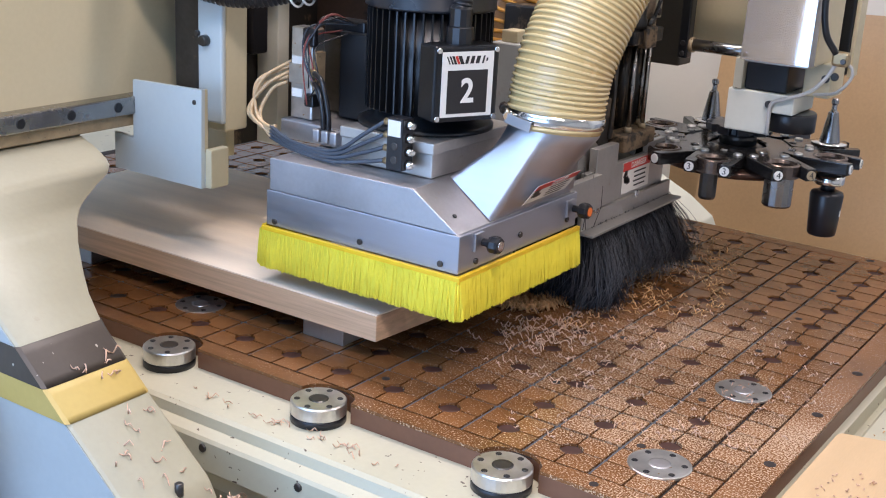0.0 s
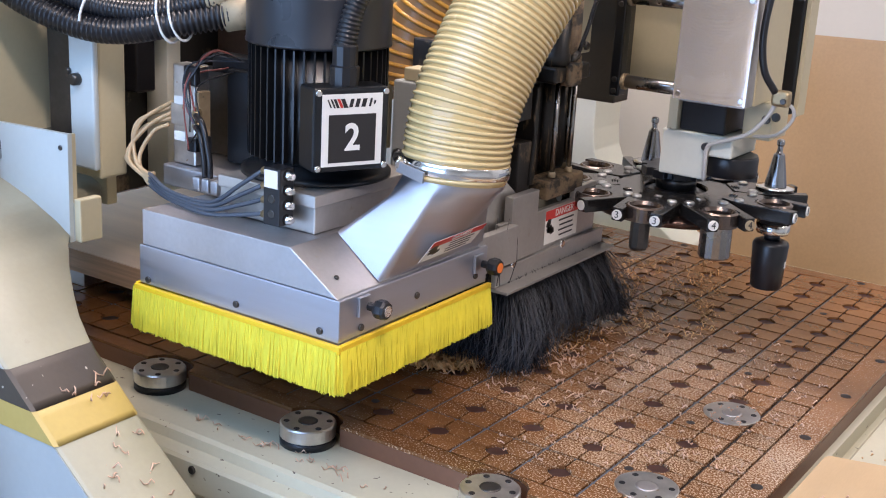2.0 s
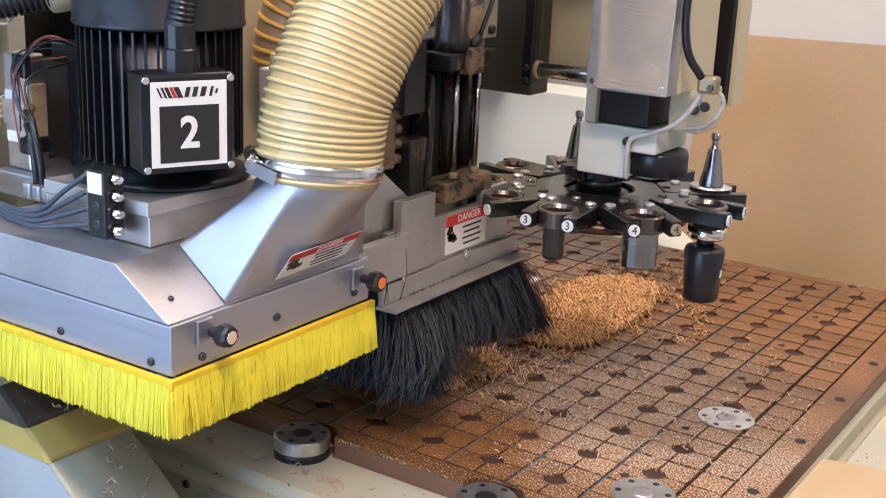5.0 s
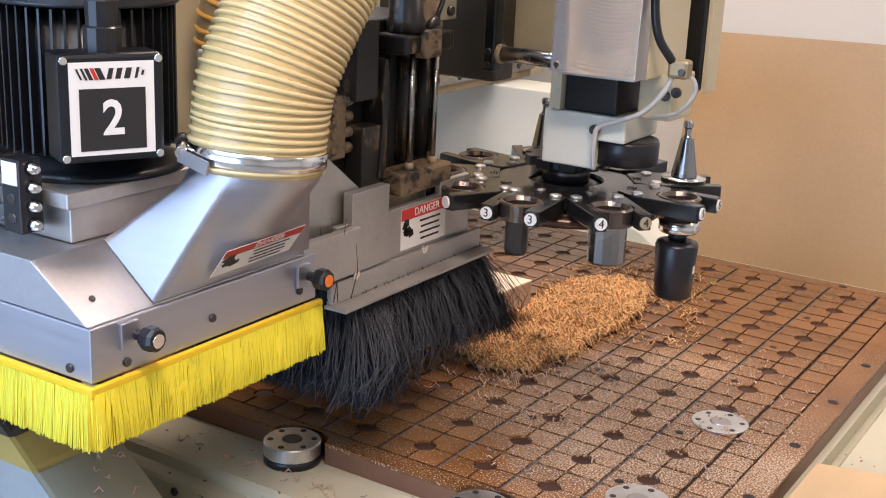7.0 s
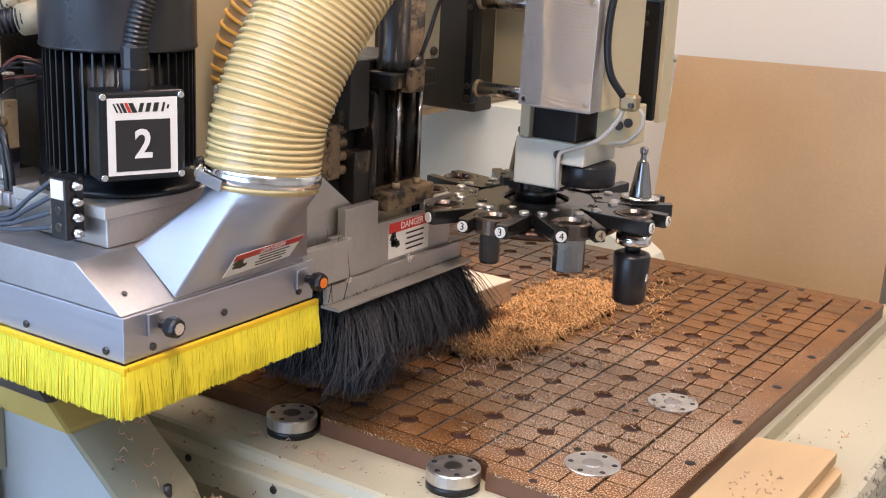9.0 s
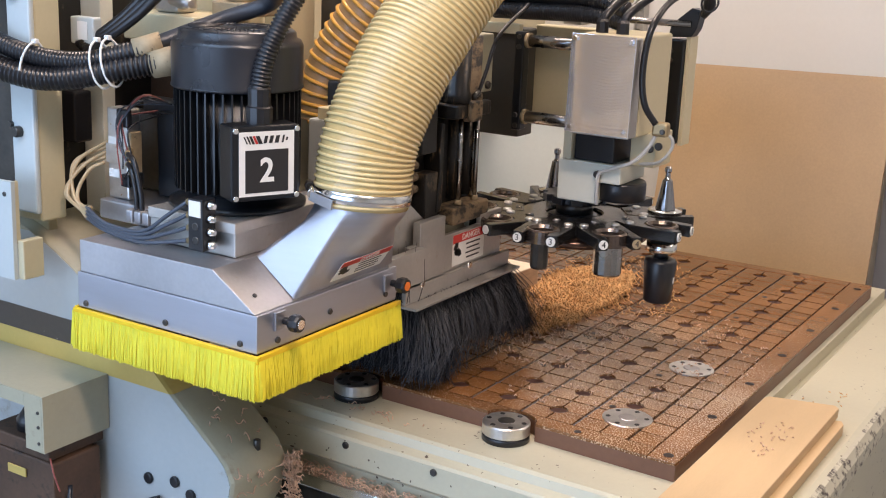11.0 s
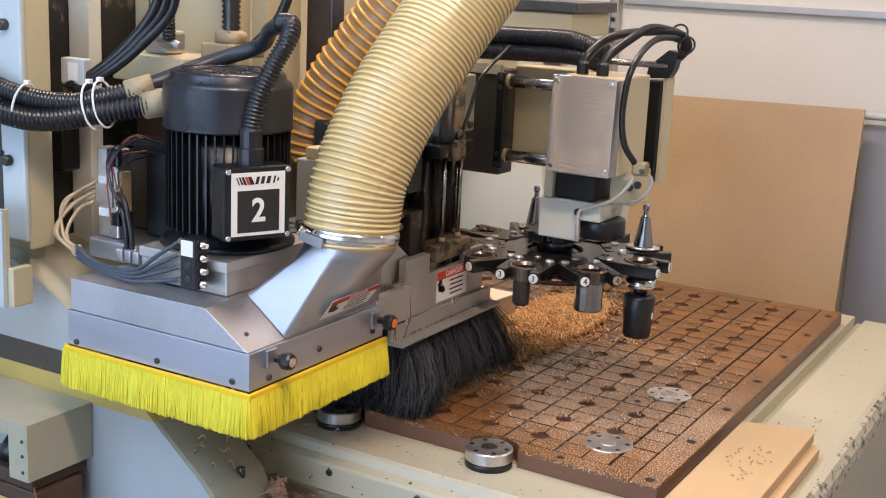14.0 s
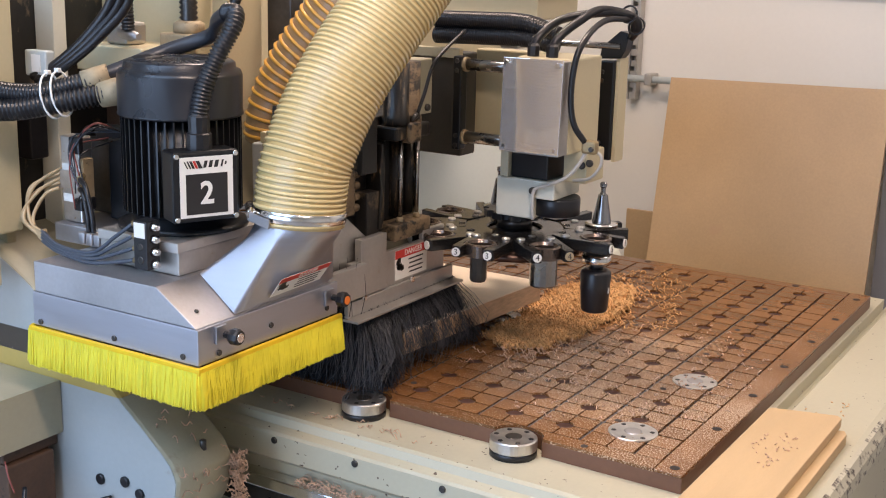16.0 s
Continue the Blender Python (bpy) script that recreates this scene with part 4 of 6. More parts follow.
for k in range(NS):
    dxy = ring0[k] - cen
    ang = math.atan2(dxy.y, dxy.x)
    q = Vector((math.cos(ang), math.sin(ang), 0))
    q = (q - AX * q.dot(AX)).normalized()
    ring1.append(COLLAR + q * CR)
rows = []
for s in range(9):
    f = s / 8
    rows.append([bm.verts.new(ring0[k].lerp(ring1[k], f)) for k in range(NS)])
rows.append([bm.verts.new(p + AX * 0.03) for p in ring1])
for a, b in zip(rows, rows[1:]):
    for k in range(NS):
        f = bm.faces.new((a[k], a[(k + 1) % NS], b[(k + 1) % NS], b[k]))
        f.smooth = True
chute = part("chute", bm, STEEL, router, "stainless square-to-round dust chute")


def danger_label(p, normal, w, h, parent, roll=0.0):
    m = facing(p, normal) @ Matrix.Rotation(radians(roll), 4, "Z")
    bm = bmesh.new()
    plate_at(bm, m, w, h, 0.0006)
    lab = part("warning_label", bm, WHITE, parent, "white warning label with a red heading bar")
    bm = bmesh.new()
    plate_at(bm, m @ Matrix.Translation((0, h * 0.36, 0.0007)), w, h * 0.28, 0.0003)
    part("red_heading", bm, RED, lab)
    text_part("heading_word", "DANGER", h * 0.27, WHITE, lab, m @ Matrix.Translation((w * 0.06, h * 0.36, 0.0012)))
    rng = random.Random(3)
    bm = bmesh.new()
    for k in range(6):
        plate_at(bm, m @ Matrix.Translation((-w * 0.34 + rng.uniform(-1, 1) * w * 0.08, -h * 0.12 + rng.uniform(-1, 1) * h * 0.28, 0.0008)) @ Matrix.Rotation(rng.uniform(-1, 1), 4, "Z"), w * 0.1, h * 0.16, 0.0003)
    part("pictogram", bm, INK, lab)
    bm = bmesh.new()
    for k in range(4):
        plate_at(bm, m @ Matrix.Translation((w * 0.14, h * (0.1 - k * 0.15), 0.0008)), w * (0.46 - 0.05 * (k % 2)), h * 0.05, 0.0003)
    part("fine_print", bm, INK, lab)
    return lab


danger_label((-0.2115, -0.225, 1.174), (0.8, 0, -0.6), 0.128, 0.044, router, 2)

# second spindle guard: plates, black column, rods, black brush
box_part("guard_plate", ALU, router, (-0.262, -0.252, -0.03, 0.29, 1.062, 1.152), 0.001, "grey guard plate")
box_part("guard_post", ALU, router, (-0.262, -0.2465, -0.005, 0.076, 1.085, 1.192), 0.001)
box_part("guard_post", ALU, router, (-0.262, -0.2525, 0.21, 0.29, 1.1525, 1.17), 0.001)
box_part("guard_rail", ALU, router, (-0.2515, -0.243, -0.05, 0.312, 1.055, 1.083), 0.001, "angled aluminium rail")
box_part("guard_flange", ALU, router, (-0.2515, -0.217, -0.055, 0.312, 1.05, 1.0548), 0.001)
box_part("link_plate", ALU, router, (-0.25, -0.236, -0.115, -0.0, 1.09, 1.15), 0.001)
bm = bmesh.new()
prism(bm, [(-0.075, 1.1), (-0.029, 1.099), (0.0, 1.108), (0.056, 1.126), (0.054, 1.177), (-0.046, 1.251), (-0.075, 1.262)], "x", -0.272, -0.268, 0.0006)
part("inner_plate", bm, ALU, router, "angled grey sheet-metal plate")
for y in (0.0, 0.16):
    bolt("rail_screw", router, (-0.243, y, 1.084), (1, 0, 0), 0.007, 0.003, CHROME)
danger_label((-0.2515, 0.168, 1.118), (1, 0, 0), 0.112, 0.058, router)
box_part("column", WORN_BLACK, router, (-0.45, -0.31, -0.01, 0.1, 1.19, 1.42), 0.004, "paint-worn black cast column")
box_part("column_plate", WORN_BLACK, router, (-0.3095, -0.28, 0.042, 0.09, 1.3, 1.404), 0.002, "black bracket plate with scraped paint")
box_part("column_plate", WORN_BLACK, router, (-0.3095, -0.28, 0.058, 0.1, 1.172, 1.264), 0.002, "black bracket plate with scraped paint")
bm = bmesh.new()
prism(bm, [(0.092, 1.19), (0.108, 1.19), (0.108, 1.35), (0.1, 1.352), (0.094, 1.3), (0.098, 1.27)], "x", -0.3095, -0.276, 0.0015)
part("column_rib", bm, SCUFFED, router, "scuffed casting rib")
box_part("valve_bank", TAN_BLOCK, router, (-0.3095, -0.29, -0.017, 0.036, 1.226, 1.31), 0.004, "dust-caked valve bank")
for k in range(4):
    tube_part("valve_stub", TAN_BLOCK, router, [(-0.298, 0.034, 1.238 + k * 0.021), (-0.296, 0.05, 1.238 + k * 0.021)], [0.0085, 0.007], 10)
    bolt("valve_screw", router, (-0.29, 0.008, 1.24 + k * 0.02), (1, 0, 0), 0.0065, 0.003, TAN_BLOCK)
box_part("tag", WHITE, router, (-0.3095, -0.3065, 0.014, 0.04, 1.322, 1.346), 0.0005, "small white tag")
box_part("tag_mark", INK, router, (-0.3064, -0.306, 0.018, 0.034, 1.335, 1.338), 0.0)
box_part("rear_column", SCUFFED, router, (-0.42, -0.305, 0.109, 0.27, 1.155, 1.4), 0.004, "paint-worn black rear column")
for y in (0.128, 0.18, 0.231):
    tube_part("flute", SCUFFED, router, [(-0.304, y, 1.2), (-0.304, y, 1.352)], 0.013, 14, label="scuffed rounded casting flute")
box_part("rod_block", TAN_BLOCK, router, (-0.3, -0.253, 0.115, 0.24, 1.164, 1.196), 0.004, "dusty tan cylinder block")
box_part("top_block", SCUFFED, router, (-0.306, -0.255, 0.115, 0.235, 1.357, 1.383), 0.004, "dusty upper cylinder block")
box_part("top_block_nose", TAN_BLOCK, router, (-0.2995, -0.246, 0.15, 0.19, 1.35, 1.388), 0.004)
lathe_part("cylinder", SCUFFED, router, (-0.28, 0.15), [(0.027, 1.3835), (0.027, 1.4), (0.0245, 1.403), (0.0245, 1.5)], 24, "grimy black air cylinder")
lathe_part("cylinder", TAN_BLOCK, router, (-0.285, 0.2), [(0.026, 1.3835), (0.026, 1.395), (0.0225, 1.398), (0.0225, 1.5)], 24, "dusty brown air cylinder")
box_part("cylinder_bracket", LEG_PAINT, router, (-0.33, -0.285, 0.228, 0.285, 1.392, 1.5), 0.003, "cream bracket plate")
bolt("bracket_screw", router, (-0.285, 0.265, 1.405), (1, 0, 0), 0.0075, 0.006, DARK_STEEL)
tube_part("cylinder_fitting", DARK_STEEL, router, [(-0.262, 0.176, 1.384), (-0.258, 0.176, 1.395), (-0.255, 0.186, 1.402)], 0.0055, 8)
for y in (0.151, 0.209, 0.25):
    x = -0.268 if y < 0.24 else -0.29
    tube_part("rod", GREY_STEEL, router, [(x, min(y, 0.236), 1.1965), (x, min(y, 0.236), 1.356)], 0.0046, 12)
    lathe_part("rod_nut", TAN_DUST, router, (x, min(y, 0.236)), [(0.0075, 1.1965), (0.0075, 1.203), (0.006, 1.206)], 6)
tube_part("pneumatic_tube", BLACK_RUBBER, router, [(-0.255, 0.186, 1.402), (-0.252, 0.205, 1.44), (-0.25, 0.24, 1.5), (-0.24, 0.33, 1.555)], 0.0036, 8, 20)
rng = random.Random(21)
bm = bmesh.new()
for k in range(12500):
    s = rng.random()
    y = -0.05 + 0.365 * s
    side = rng.random()
    if side < 0.72:
        y = -0.002 + 0.317 * s
        top = Vector((-0.262 + rng.uniform(-0.02, 0.012), y, 1.068))
        out_ = Vector((rng.uniform(-0.01, 0.05), rng.uniform(-0.02, 0.02) + (s - 0.15) * 0.045, 0))
    else:
        top = Vector((-0.26 - rng.random() * 0.24, -0.002 + rng.uniform(-0.012, 0.012), 1.068))
        out_ = Vector((rng.uniform(-0.02, 0.04), rng.uniform(-0.014, 0.016), 0))
    low = 0.902 + rng.random() ** 2 * 0.03 + (0.02 if s > 0.85 else 0) * rng.random()
    if side < 0.72 and 0.18 < s < 0.86:
        low += 0.042 * math.sin(math.pi * (s - 0.18) / 0.68) * rng.uniform(0.5, 1.1)
        out_.x *= 0.6
    q = top.y * 1.0 + top.x * 0.6
    tuft = Vector((math.sin(q * 97) * 0.6 + math.sin(q * 43 + 1) * 0.5, math.sin(q * 71 + 2) + math.sin(q * 31) * 0.5, 0)) * 0.011
    end = Vector((top.x, top.y, low + abs(tuft.y) * 0.8)) + out_ * 1.1 + tuft
    stray = 0.022 if rng.random() < 0.2 else 0.007
    mid = top.lerp(end, 0.5) - out_ * 0.15 + Vector((rng.uniform(-1, 1), rng.uniform(-1, 1), 0)) * stray
    tube(bm, [top, mid, end + Vector((rng.uniform(-1, 1), rng.uniform(-1, 1), 0)) * stray], [0.0006, 0.0006, 0.0004], 3, False)
part("black_brush", bm, BRISTLE, router, "long black bristle skirt brushing the table")
bm = bmesh.new()
for k in range(650):
    s = rng.random()
    y = -0.01 + 0.325 * s
    if k % 5:
        top = Vector((-0.25 + rng.uniform(-0.006, 0.006), y, 1.06))
        out_ = Vector((rng.uniform(0.0, 0.055), rng.uniform(-0.05, 0.05) + (s - 0.5) * 0.08, 0))
    else:
        top = Vector((-0.25 - rng.random() * 0.2, -0.016, 1.06))
        out_ = Vector((rng.uniform(-0.04, 0.04), rng.uniform(-0.03, 0.0), 0))
    end = Vector((top.x, top.y, rng.uniform(0.905, 0.95))) + out_
    bend = Vector((rng.uniform(0, 1), rng.uniform(-1, 1), rng.uniform(-0.4, 0.4))) * 0.034
    tube(bm, [top, top.lerp(end, 0.35) + bend * 0.7, top.lerp(end, 0.7) + bend, end], [0.0005, 0.0005, 0.0005, 0.0003], 3, False)
part("stray_bristles", bm, GREY_STRAND, router, "bent grey stray bristles")
bm = bmesh.new()
for k in range(7):
    p = Vector((-0.24 + rng.uniform(-0.01, 0.01), -0.09 + rng.random() * 0.07, 1.06))
    tip = p + Vector((rng.uniform(-0.02, 0.02), rng.uniform(-0.03, 0.03), rng.uniform(0.05, 0.11)))
    tube(bm, [p, p.lerp(tip, 0.5) + Vector((rng.uniform(-1, 1), rng.uniform(-1, 1), 0)) * 0.006, tip], [0.0007, 0.0006, 0.0003], 3, False)
part("loose_strands", bm, BRISTLE, router, "loose black strands poking over the rail")
bm = bmesh.new()
prism(bm, [(-0.52, -0.006), (-0.268, -0.006), (-0.268, 0.305), (-0.52, 0.305)], "z", 0.952, 1.068)
part("brush_core", bm, BRISTLE, router, "packed black bristles")
box_part("brush_mount", DARK_STEEL, router, (-0.53, -0.2625, -0.03, 0.29, 1.0685, 1.129), 0.002)

# ---- spindle motor ----
MC = (-0.42, -0.277)
motor = thing("spindle_motor", (MC[0], MC[1], 1.2), "black finned electric motor with a charcoal cap and numbered plate", "motor")
box_part("base_block", ALU, motor, (-0.505, -0.33, -0.385, -0.17, 1.1935, 1.232), 0.002, "machined aluminium base")
box_part("base_plate", ALU, motor, (-0.5, -0.322, -0.395, -0.165, 1.2325, 1.25), 0.002)
lathe_part("flange", BLACK_PAINT, motor, MC, [(0.108, 1.2505), (0.108, 1.256), (0.1, 1.259), (0.085, 1.262), (0.075, 1.285)], 40)
lathe_part("barrel", BLACK_PAINT, motor, MC, [(0.08, 1.272), (0.088, 1.28), (0.088, 1.4335)], 48)
for k in range(44):
    a = 2 * math.pi * (k + 0.5) / 44
    bm = bmesh.new()
    m = Matrix.Translation((MC[0], MC[1], 0)) @ Matrix.Rotation(a, 4, "Z")
    vs = [bm.verts.new(m @ Vector((x, y, z))) for x in (0.086, 0.0985) for y in (-0.0013, 0.0013) for z in (1.278, 1.4325)]
    for q in ((0, 1, 3, 2), (4, 6, 7, 5), (0, 4, 5, 1), (2, 3, 7, 6), (0, 2, 6, 4), (1, 5, 7, 3)):
        bm.faces.new([vs[i] for i in q])
    part("fin", bm, BLACK_PAINT, motor)
lathe_part("fan_cap", CAP_GREY, motor, MC, [(0.1, 1.434), (0.1025, 1.4355), (0.1025, 1.4385), (0.1015, 1.44), (0.1015, 1.5), (0.098, 1.508), (0.091, 1.511), (0.09, 1.52), (0.084, 1.524), (0.03, 1.526)], 56, "charcoal fan cap")
for k in range(4):
    bm = bmesh.new()
    for s in range(10):
        a = k * math.pi / 2 + s * 0.13
        tube(bm, [(MC[0] + r * math.cos(a), MC[1] + r * math.sin(a), 1.5262 if r < 0.04 else 1.5262 - (r - 0.03) * 0.03) for r in (0.03, 0.075)], 0.0018, 4)
    part("cap_grille", bm, BLACK_RUBBER, motor)
TN = Vector((0.905, -0.425, 0)).normalized()
TU = Vector((0.425, 0.905, 0)).normalized()
FC = Vector((-0.297, -0.352, 1.338))
bm = bmesh.new()
m = facing(FC - TN * 0.05, TN)
vs = [bm.verts.new(m @ Vector((x * 0.055, y * 0.056, z))) for x in (-1, 1) for y in (-1, 1) for z in (0, 0.048)]
fs = [bm.faces.new([vs[i] for i in q]) for q in ((0, 1, 3, 2), (4, 6, 7, 5), (0, 4, 5, 1), (2, 3, 7, 6), (0, 2, 6, 4), (1, 5, 7, 3))]
bmesh.ops.bevel(bm, geom=list({e for f in fs for e in f.edges}), offset=0.004, segments=2, affect="EDGES", profile=0.5)
tbox = part("terminal_box", bm, BLACK_PAINT, motor, "black terminal box")
for sx in (-1, 1):
    for sy in (-1, 1):
        bolt("corner_screw", tbox, FC + TU * 0.049 * sx + Vector((0, 0, 0.05 * sy)) - TN * 0.002, TN, 0.0045, 0.003, CHROME)
bm = bmesh.new()
plate_at(bm, facing(FC - TN * 0.0015, TN), 0.088, 0.096, 0.0012)
plate = part("number_plate", bm, WHITE, tbox, "white plate with a black square numbered 2")
bm = bmesh.new()
plate_at(bm, facing(FC + Vector((0, 0, -0.011)) - TN * 0.0001, TN), 0.069, 0.064, 0.0004)
part("black_square", bm, INK, plate)
text_part("numeral", "2", 0.05, WHITE, plate, facing(FC + Vector((0, 0, -0.011)) + TN * 0.0008, TN), "white numeral 2", 0.92, 0.0012)
# maker's mark: slanted bars, then upright ones
for k, (mat, off, w, h) in enumerate(((INK, -0.034, 0.002, 0.011), (INK, -0.029, 0.0025, 0.012), (INK, -0.024, 0.004, 0.012), (RED, -0.0185, 0.004, 0.012), (INK, -0.0125, 0.006, 0.012),
                                      (INK, -0.002, 0.005, 0.011), (INK, 0.007, 0.0055, 0.011), (INK, 0.0165, 0.006, 0.011), (INK, 0.026, 0.003, 0.011), (INK, 0.032, 0.0025, 0.005))):
    bm = bmesh.new()
    m = facing(FC + TU * off + Vector((0, 0, 0.036)) + TN * -0.0001, TN)
    m = m @ Matrix(((1, -0.45 if k < 5 else 0.25, 0, 0), (0, 1, 0, 0), (0, 0, 1, 0), (0, 0, 0, 1)))
    plate_at(bm, m, w, h, 0.0004)
    part("maker_mark", bm, mat, plate)
# cable gland and conduit
GL = FC - TN * 0.028 + TU * 0.0
lathe_part("gland", BLACK_RUBBER, motor, (GL.x, GL.y), [(0.02, 1.39), (0.02, 1.418), (0.017, 1.42), (0.0175, 1.445), (0.015, 1.448)], 12, "black cable gland", False)


def ribbed(name, mat, parent, pts, r, pitch, seg=16, depth=0.12, label=""):
    path = smooth_path(pts, 10)
    length = sum((b - a).length for a, b in zip(path, path[1:]))
    n = max(8, int(length / pitch) * 4)
    path = smooth_path(pts, n)
    bm = bmesh.new()
    tube(bm, path, [r * (1 - depth * (0, 0, 1, 1)[k % 4]) for k in range(len(path))], seg + 4)
    return part(name, bm, mat, parent, label)


ribbed("conduit", BLACK_RUBBER, motor, [(GL.x, GL.y, 1.445), (GL.x + 0.006, GL.y + 0.008, 1.49), (GL.x + 0.02, GL.y + 0.025, 1.54), (GL.x + 0.032, GL.y + 0.045, 1.58), (GL.x + 0.024, GL.y + 0.062, 1.602), (GL.x, GL.y + 0.07, 1.603)], 0.0148, 0.0058, 18, 0.17, "black corrugated conduit")
tube_part("motor_hose", TUBE_DARK, motor, [(GL.x + 0.008, GL.y + 0.068, 1.603), (GL.x - 0.045, GL.y + 0.1, 1.588), (-0.43, -0.19, 1.557), (-0.495, -0.225, 1.53), (-0.535, -0.305, 1.499), (-0.555, -0.334, 1.486)], 0.0128, 16, 30, "smooth dark grey hose")

box_part("side_box", LEG_FACE, motor, (-0.4, -0.335, -0.125, -0.06, 1.192, 1.37), 0.003, "grey-beige box beside the motor")
box_part("side_box_cap", CREAM, motor, (-0.385, -0.355, -0.12, -0.085, 1.3705, 1.39), 0.002)

# ---- valves and air lines behind the motor ----
valves = thing("valve_stack", (-0.64, -0.29, 1.19), "dusty aluminium valve stack with air fittings and tubes", "valve")
box_part("base", STEEL_DUSTY, valves, (-0.68, -0.5, -0.33, -0.2, 1.192, 1.225), 0.003)
box_part("body", BRIGHT, valves, (-0.672, -0.625, -0.315, -0.285, 1.226, 1.378), 0.003)
box_part("coil", BLACK_RUBBER, valves, (-0.638, -0.612, -0.327, -0.3155, 1.35, 1.38), 0.003)
box_part("coil", BLACK_RUBBER, valves, (-0.634, -0.614, -0.325, -0.29, 1.25, 1.272), 0.003)
box_part("rating_label", WHITE, valves, (-0.668, -0.645, -0.3165, -0.3153, 1.3, 1.33), 0.0)
box_part("rating_label", WHITE, valves, (-0.668, -0.645, -0.3165, -0.3153, 1.262, 1.276), 0.0)
box_part("dark_housing", DARK_STEEL, valves, (-0.71, -0.56, -0.23, -0.2, 1.226, 1.36), 0.003, "dark steel housing")
box_part("terminal_cover", BLACK_PAINT, valves, (-0.612, -0.515, -0.262, -0.2305, 1.228, 1.372), 0.003, "glossy black cover with dusty streaks")
box_part("dusty_band", TAN_DUST, valves, (-0.6245, -0.618, -0.314, -0.29, 1.262, 1.34), 0.001)
box_part("terminal_strip", BLACK_RUBBER, valves, (-0.655, -0.57, -0.25, -0.22, 1.3605, 1.39), 0.003)
for x, z in ((-0.66, 1.31), (-0.66, 1.297), (-0.645, 1.303)):
    bolt("socket", valves, (x, -0.315, z), (0, -1, 0), 0.0035, 0.002, DARK_STEEL)
box_part("manifold_plate", BRIGHT, valves, (-0.674, -0.624, -0.3175, -0.3155, 1.285, 1.318), 0.001, "pale ported plate")
for z in (1.293, 1.31):
    tube_part("fitting", BRASS, valves, [(-0.625, -0.31, z), (-0.612, -0.325, z), (-0.604, -0.334, z - 0.001)], [0.007, 0.0065, 0.0055], 8, label="brass push-in fitting")
for k in range(5):
    tube_part("air_tube", TUBE_TAN, valves, [(-0.675, -0.32 + k * 0.004, 1.285 + k * 0.009), (-0.692 - (k * 3 % 5) * 0.006, -0.338 - k * 0.003, 1.272 + k * 0.004), (-0.698 - (k * 2 % 5) * 0.005, -0.36 - (k * 3 % 4) * 0.004, 1.235), (-0.672, -0.37, 1.206 + k * 0.003), (-0.655, -0.37, 1.2 + k * 0.005)], 0.0031, 8, 30)
for k in range(4):
    tube_part("air_line", TUBE_BLUE, valves, [(-0.665, -0.37, 1.2 + k * 0.006), (-0.59, -0.4, 1.197 + k * 0.004), (-0.5, -0.418 + k * 0.003, 1.197 + k * 0.005), (-0.44, -0.413, 1.206 + k * 0.014), (-0.4, -0.411, 1.215 + k * 0.02)], 0.0033, 8, 30)
for k in range(2):
    tube_part("hydraulic_line", BLACK_RUBBER, valves, [(-0.606, -0.333, 1.293 + k * 0.017), (-0.585 + k * 0.006, -0.345, 1.286 + k * 0.014), (-0.572 + k * 0.011, -0.35, 1.255), (-0.57 + k * 0.011, -0.35, 1.225)], 0.0046, 8, 24)
for k in range(3):
    box_part("elbow_fitting", STEEL_DUSTY, valves, (-0.585 + k * 0.018, -0.57 + k * 0.018, -0.362, -0.34, 1.205, 1.226), 0.003)
tube_part("wire", WIRE_RED, valves, [(-0.6, -0.27, 1.375), (-0.625, -0.32, 1.365), (-0.615, -0.33, 1.33), (-0.605, -0.325, 1.29)], 0.0014, 6, 20)
tube_part("wire", BLACK_RUBBER, valves, [(-0.59, -0.27, 1.37), (-0.61, -0.325, 1.35), (-0.595, -0.335, 1.3), (-0.62, -0.33, 1.265)], 0.0014, 6, 20)
rng = random.Random(44)
for k in range(6):
    j = lambda q: rng.uniform(-q, q)
    tube_part("wire", (WIRE_RED, BLACK_RUBBER, TUBE_BLUE)[k % 3], valves, [(-0.585 + j(0.01), -0.255, 1.385), (-0.6 + j(0.012), -0.3, 1.395 + j(0.01)), (-0.618 + j(0.01), -0.328, 1.37 + j(0.01)), (-0.622 + j(0.01), -0.332, 1.33 + j(0.01)), (-0.6 + j(0.02), -0.334, 1.27 + j(0.02))], 0.0013, 6, 24)
manifold = thing("air_manifold", (-0.37, -0.41, 1.2), "black air manifold block with chrome fittings", "manifold")
box_part("block", BLACK_RUBBER, manifold, (-0.387, -0.358, -0.425, -0.396, 1.206, 1.285), 0.002)
box_part("tag", WHITE, manifold, (-0.384, -0.361, -0.4262, -0.4252, 1.258, 1.282), 0.0, "small white tag")
for k in range(4):
    z = 1.215 + k * 0.02
    tube_part("fitting", CHROME, manifold, [(-0.3585, -0.411, z), (-0.352, -0.411, z), (-0.346, -0.411, z)], [0.008, 0.0065, 0.004], 8)
    tube_part("hose_nut", BRASS, manifold, [(-0.3875, -0.411, z), (-0.4, -0.411, z)], 0.0055, 8)
for z in (1.222, 1.243):
    bolt("socket", manifold, (-0.372, -0.425, z), (0, -1, 0), 0.006, 0.001, DARK_STEEL)

# ---- dust hoses ----
hose = thing("dust_hose", tuple(COLLAR), "translucent tan spiral dust hose clamped to the chute", "hose")
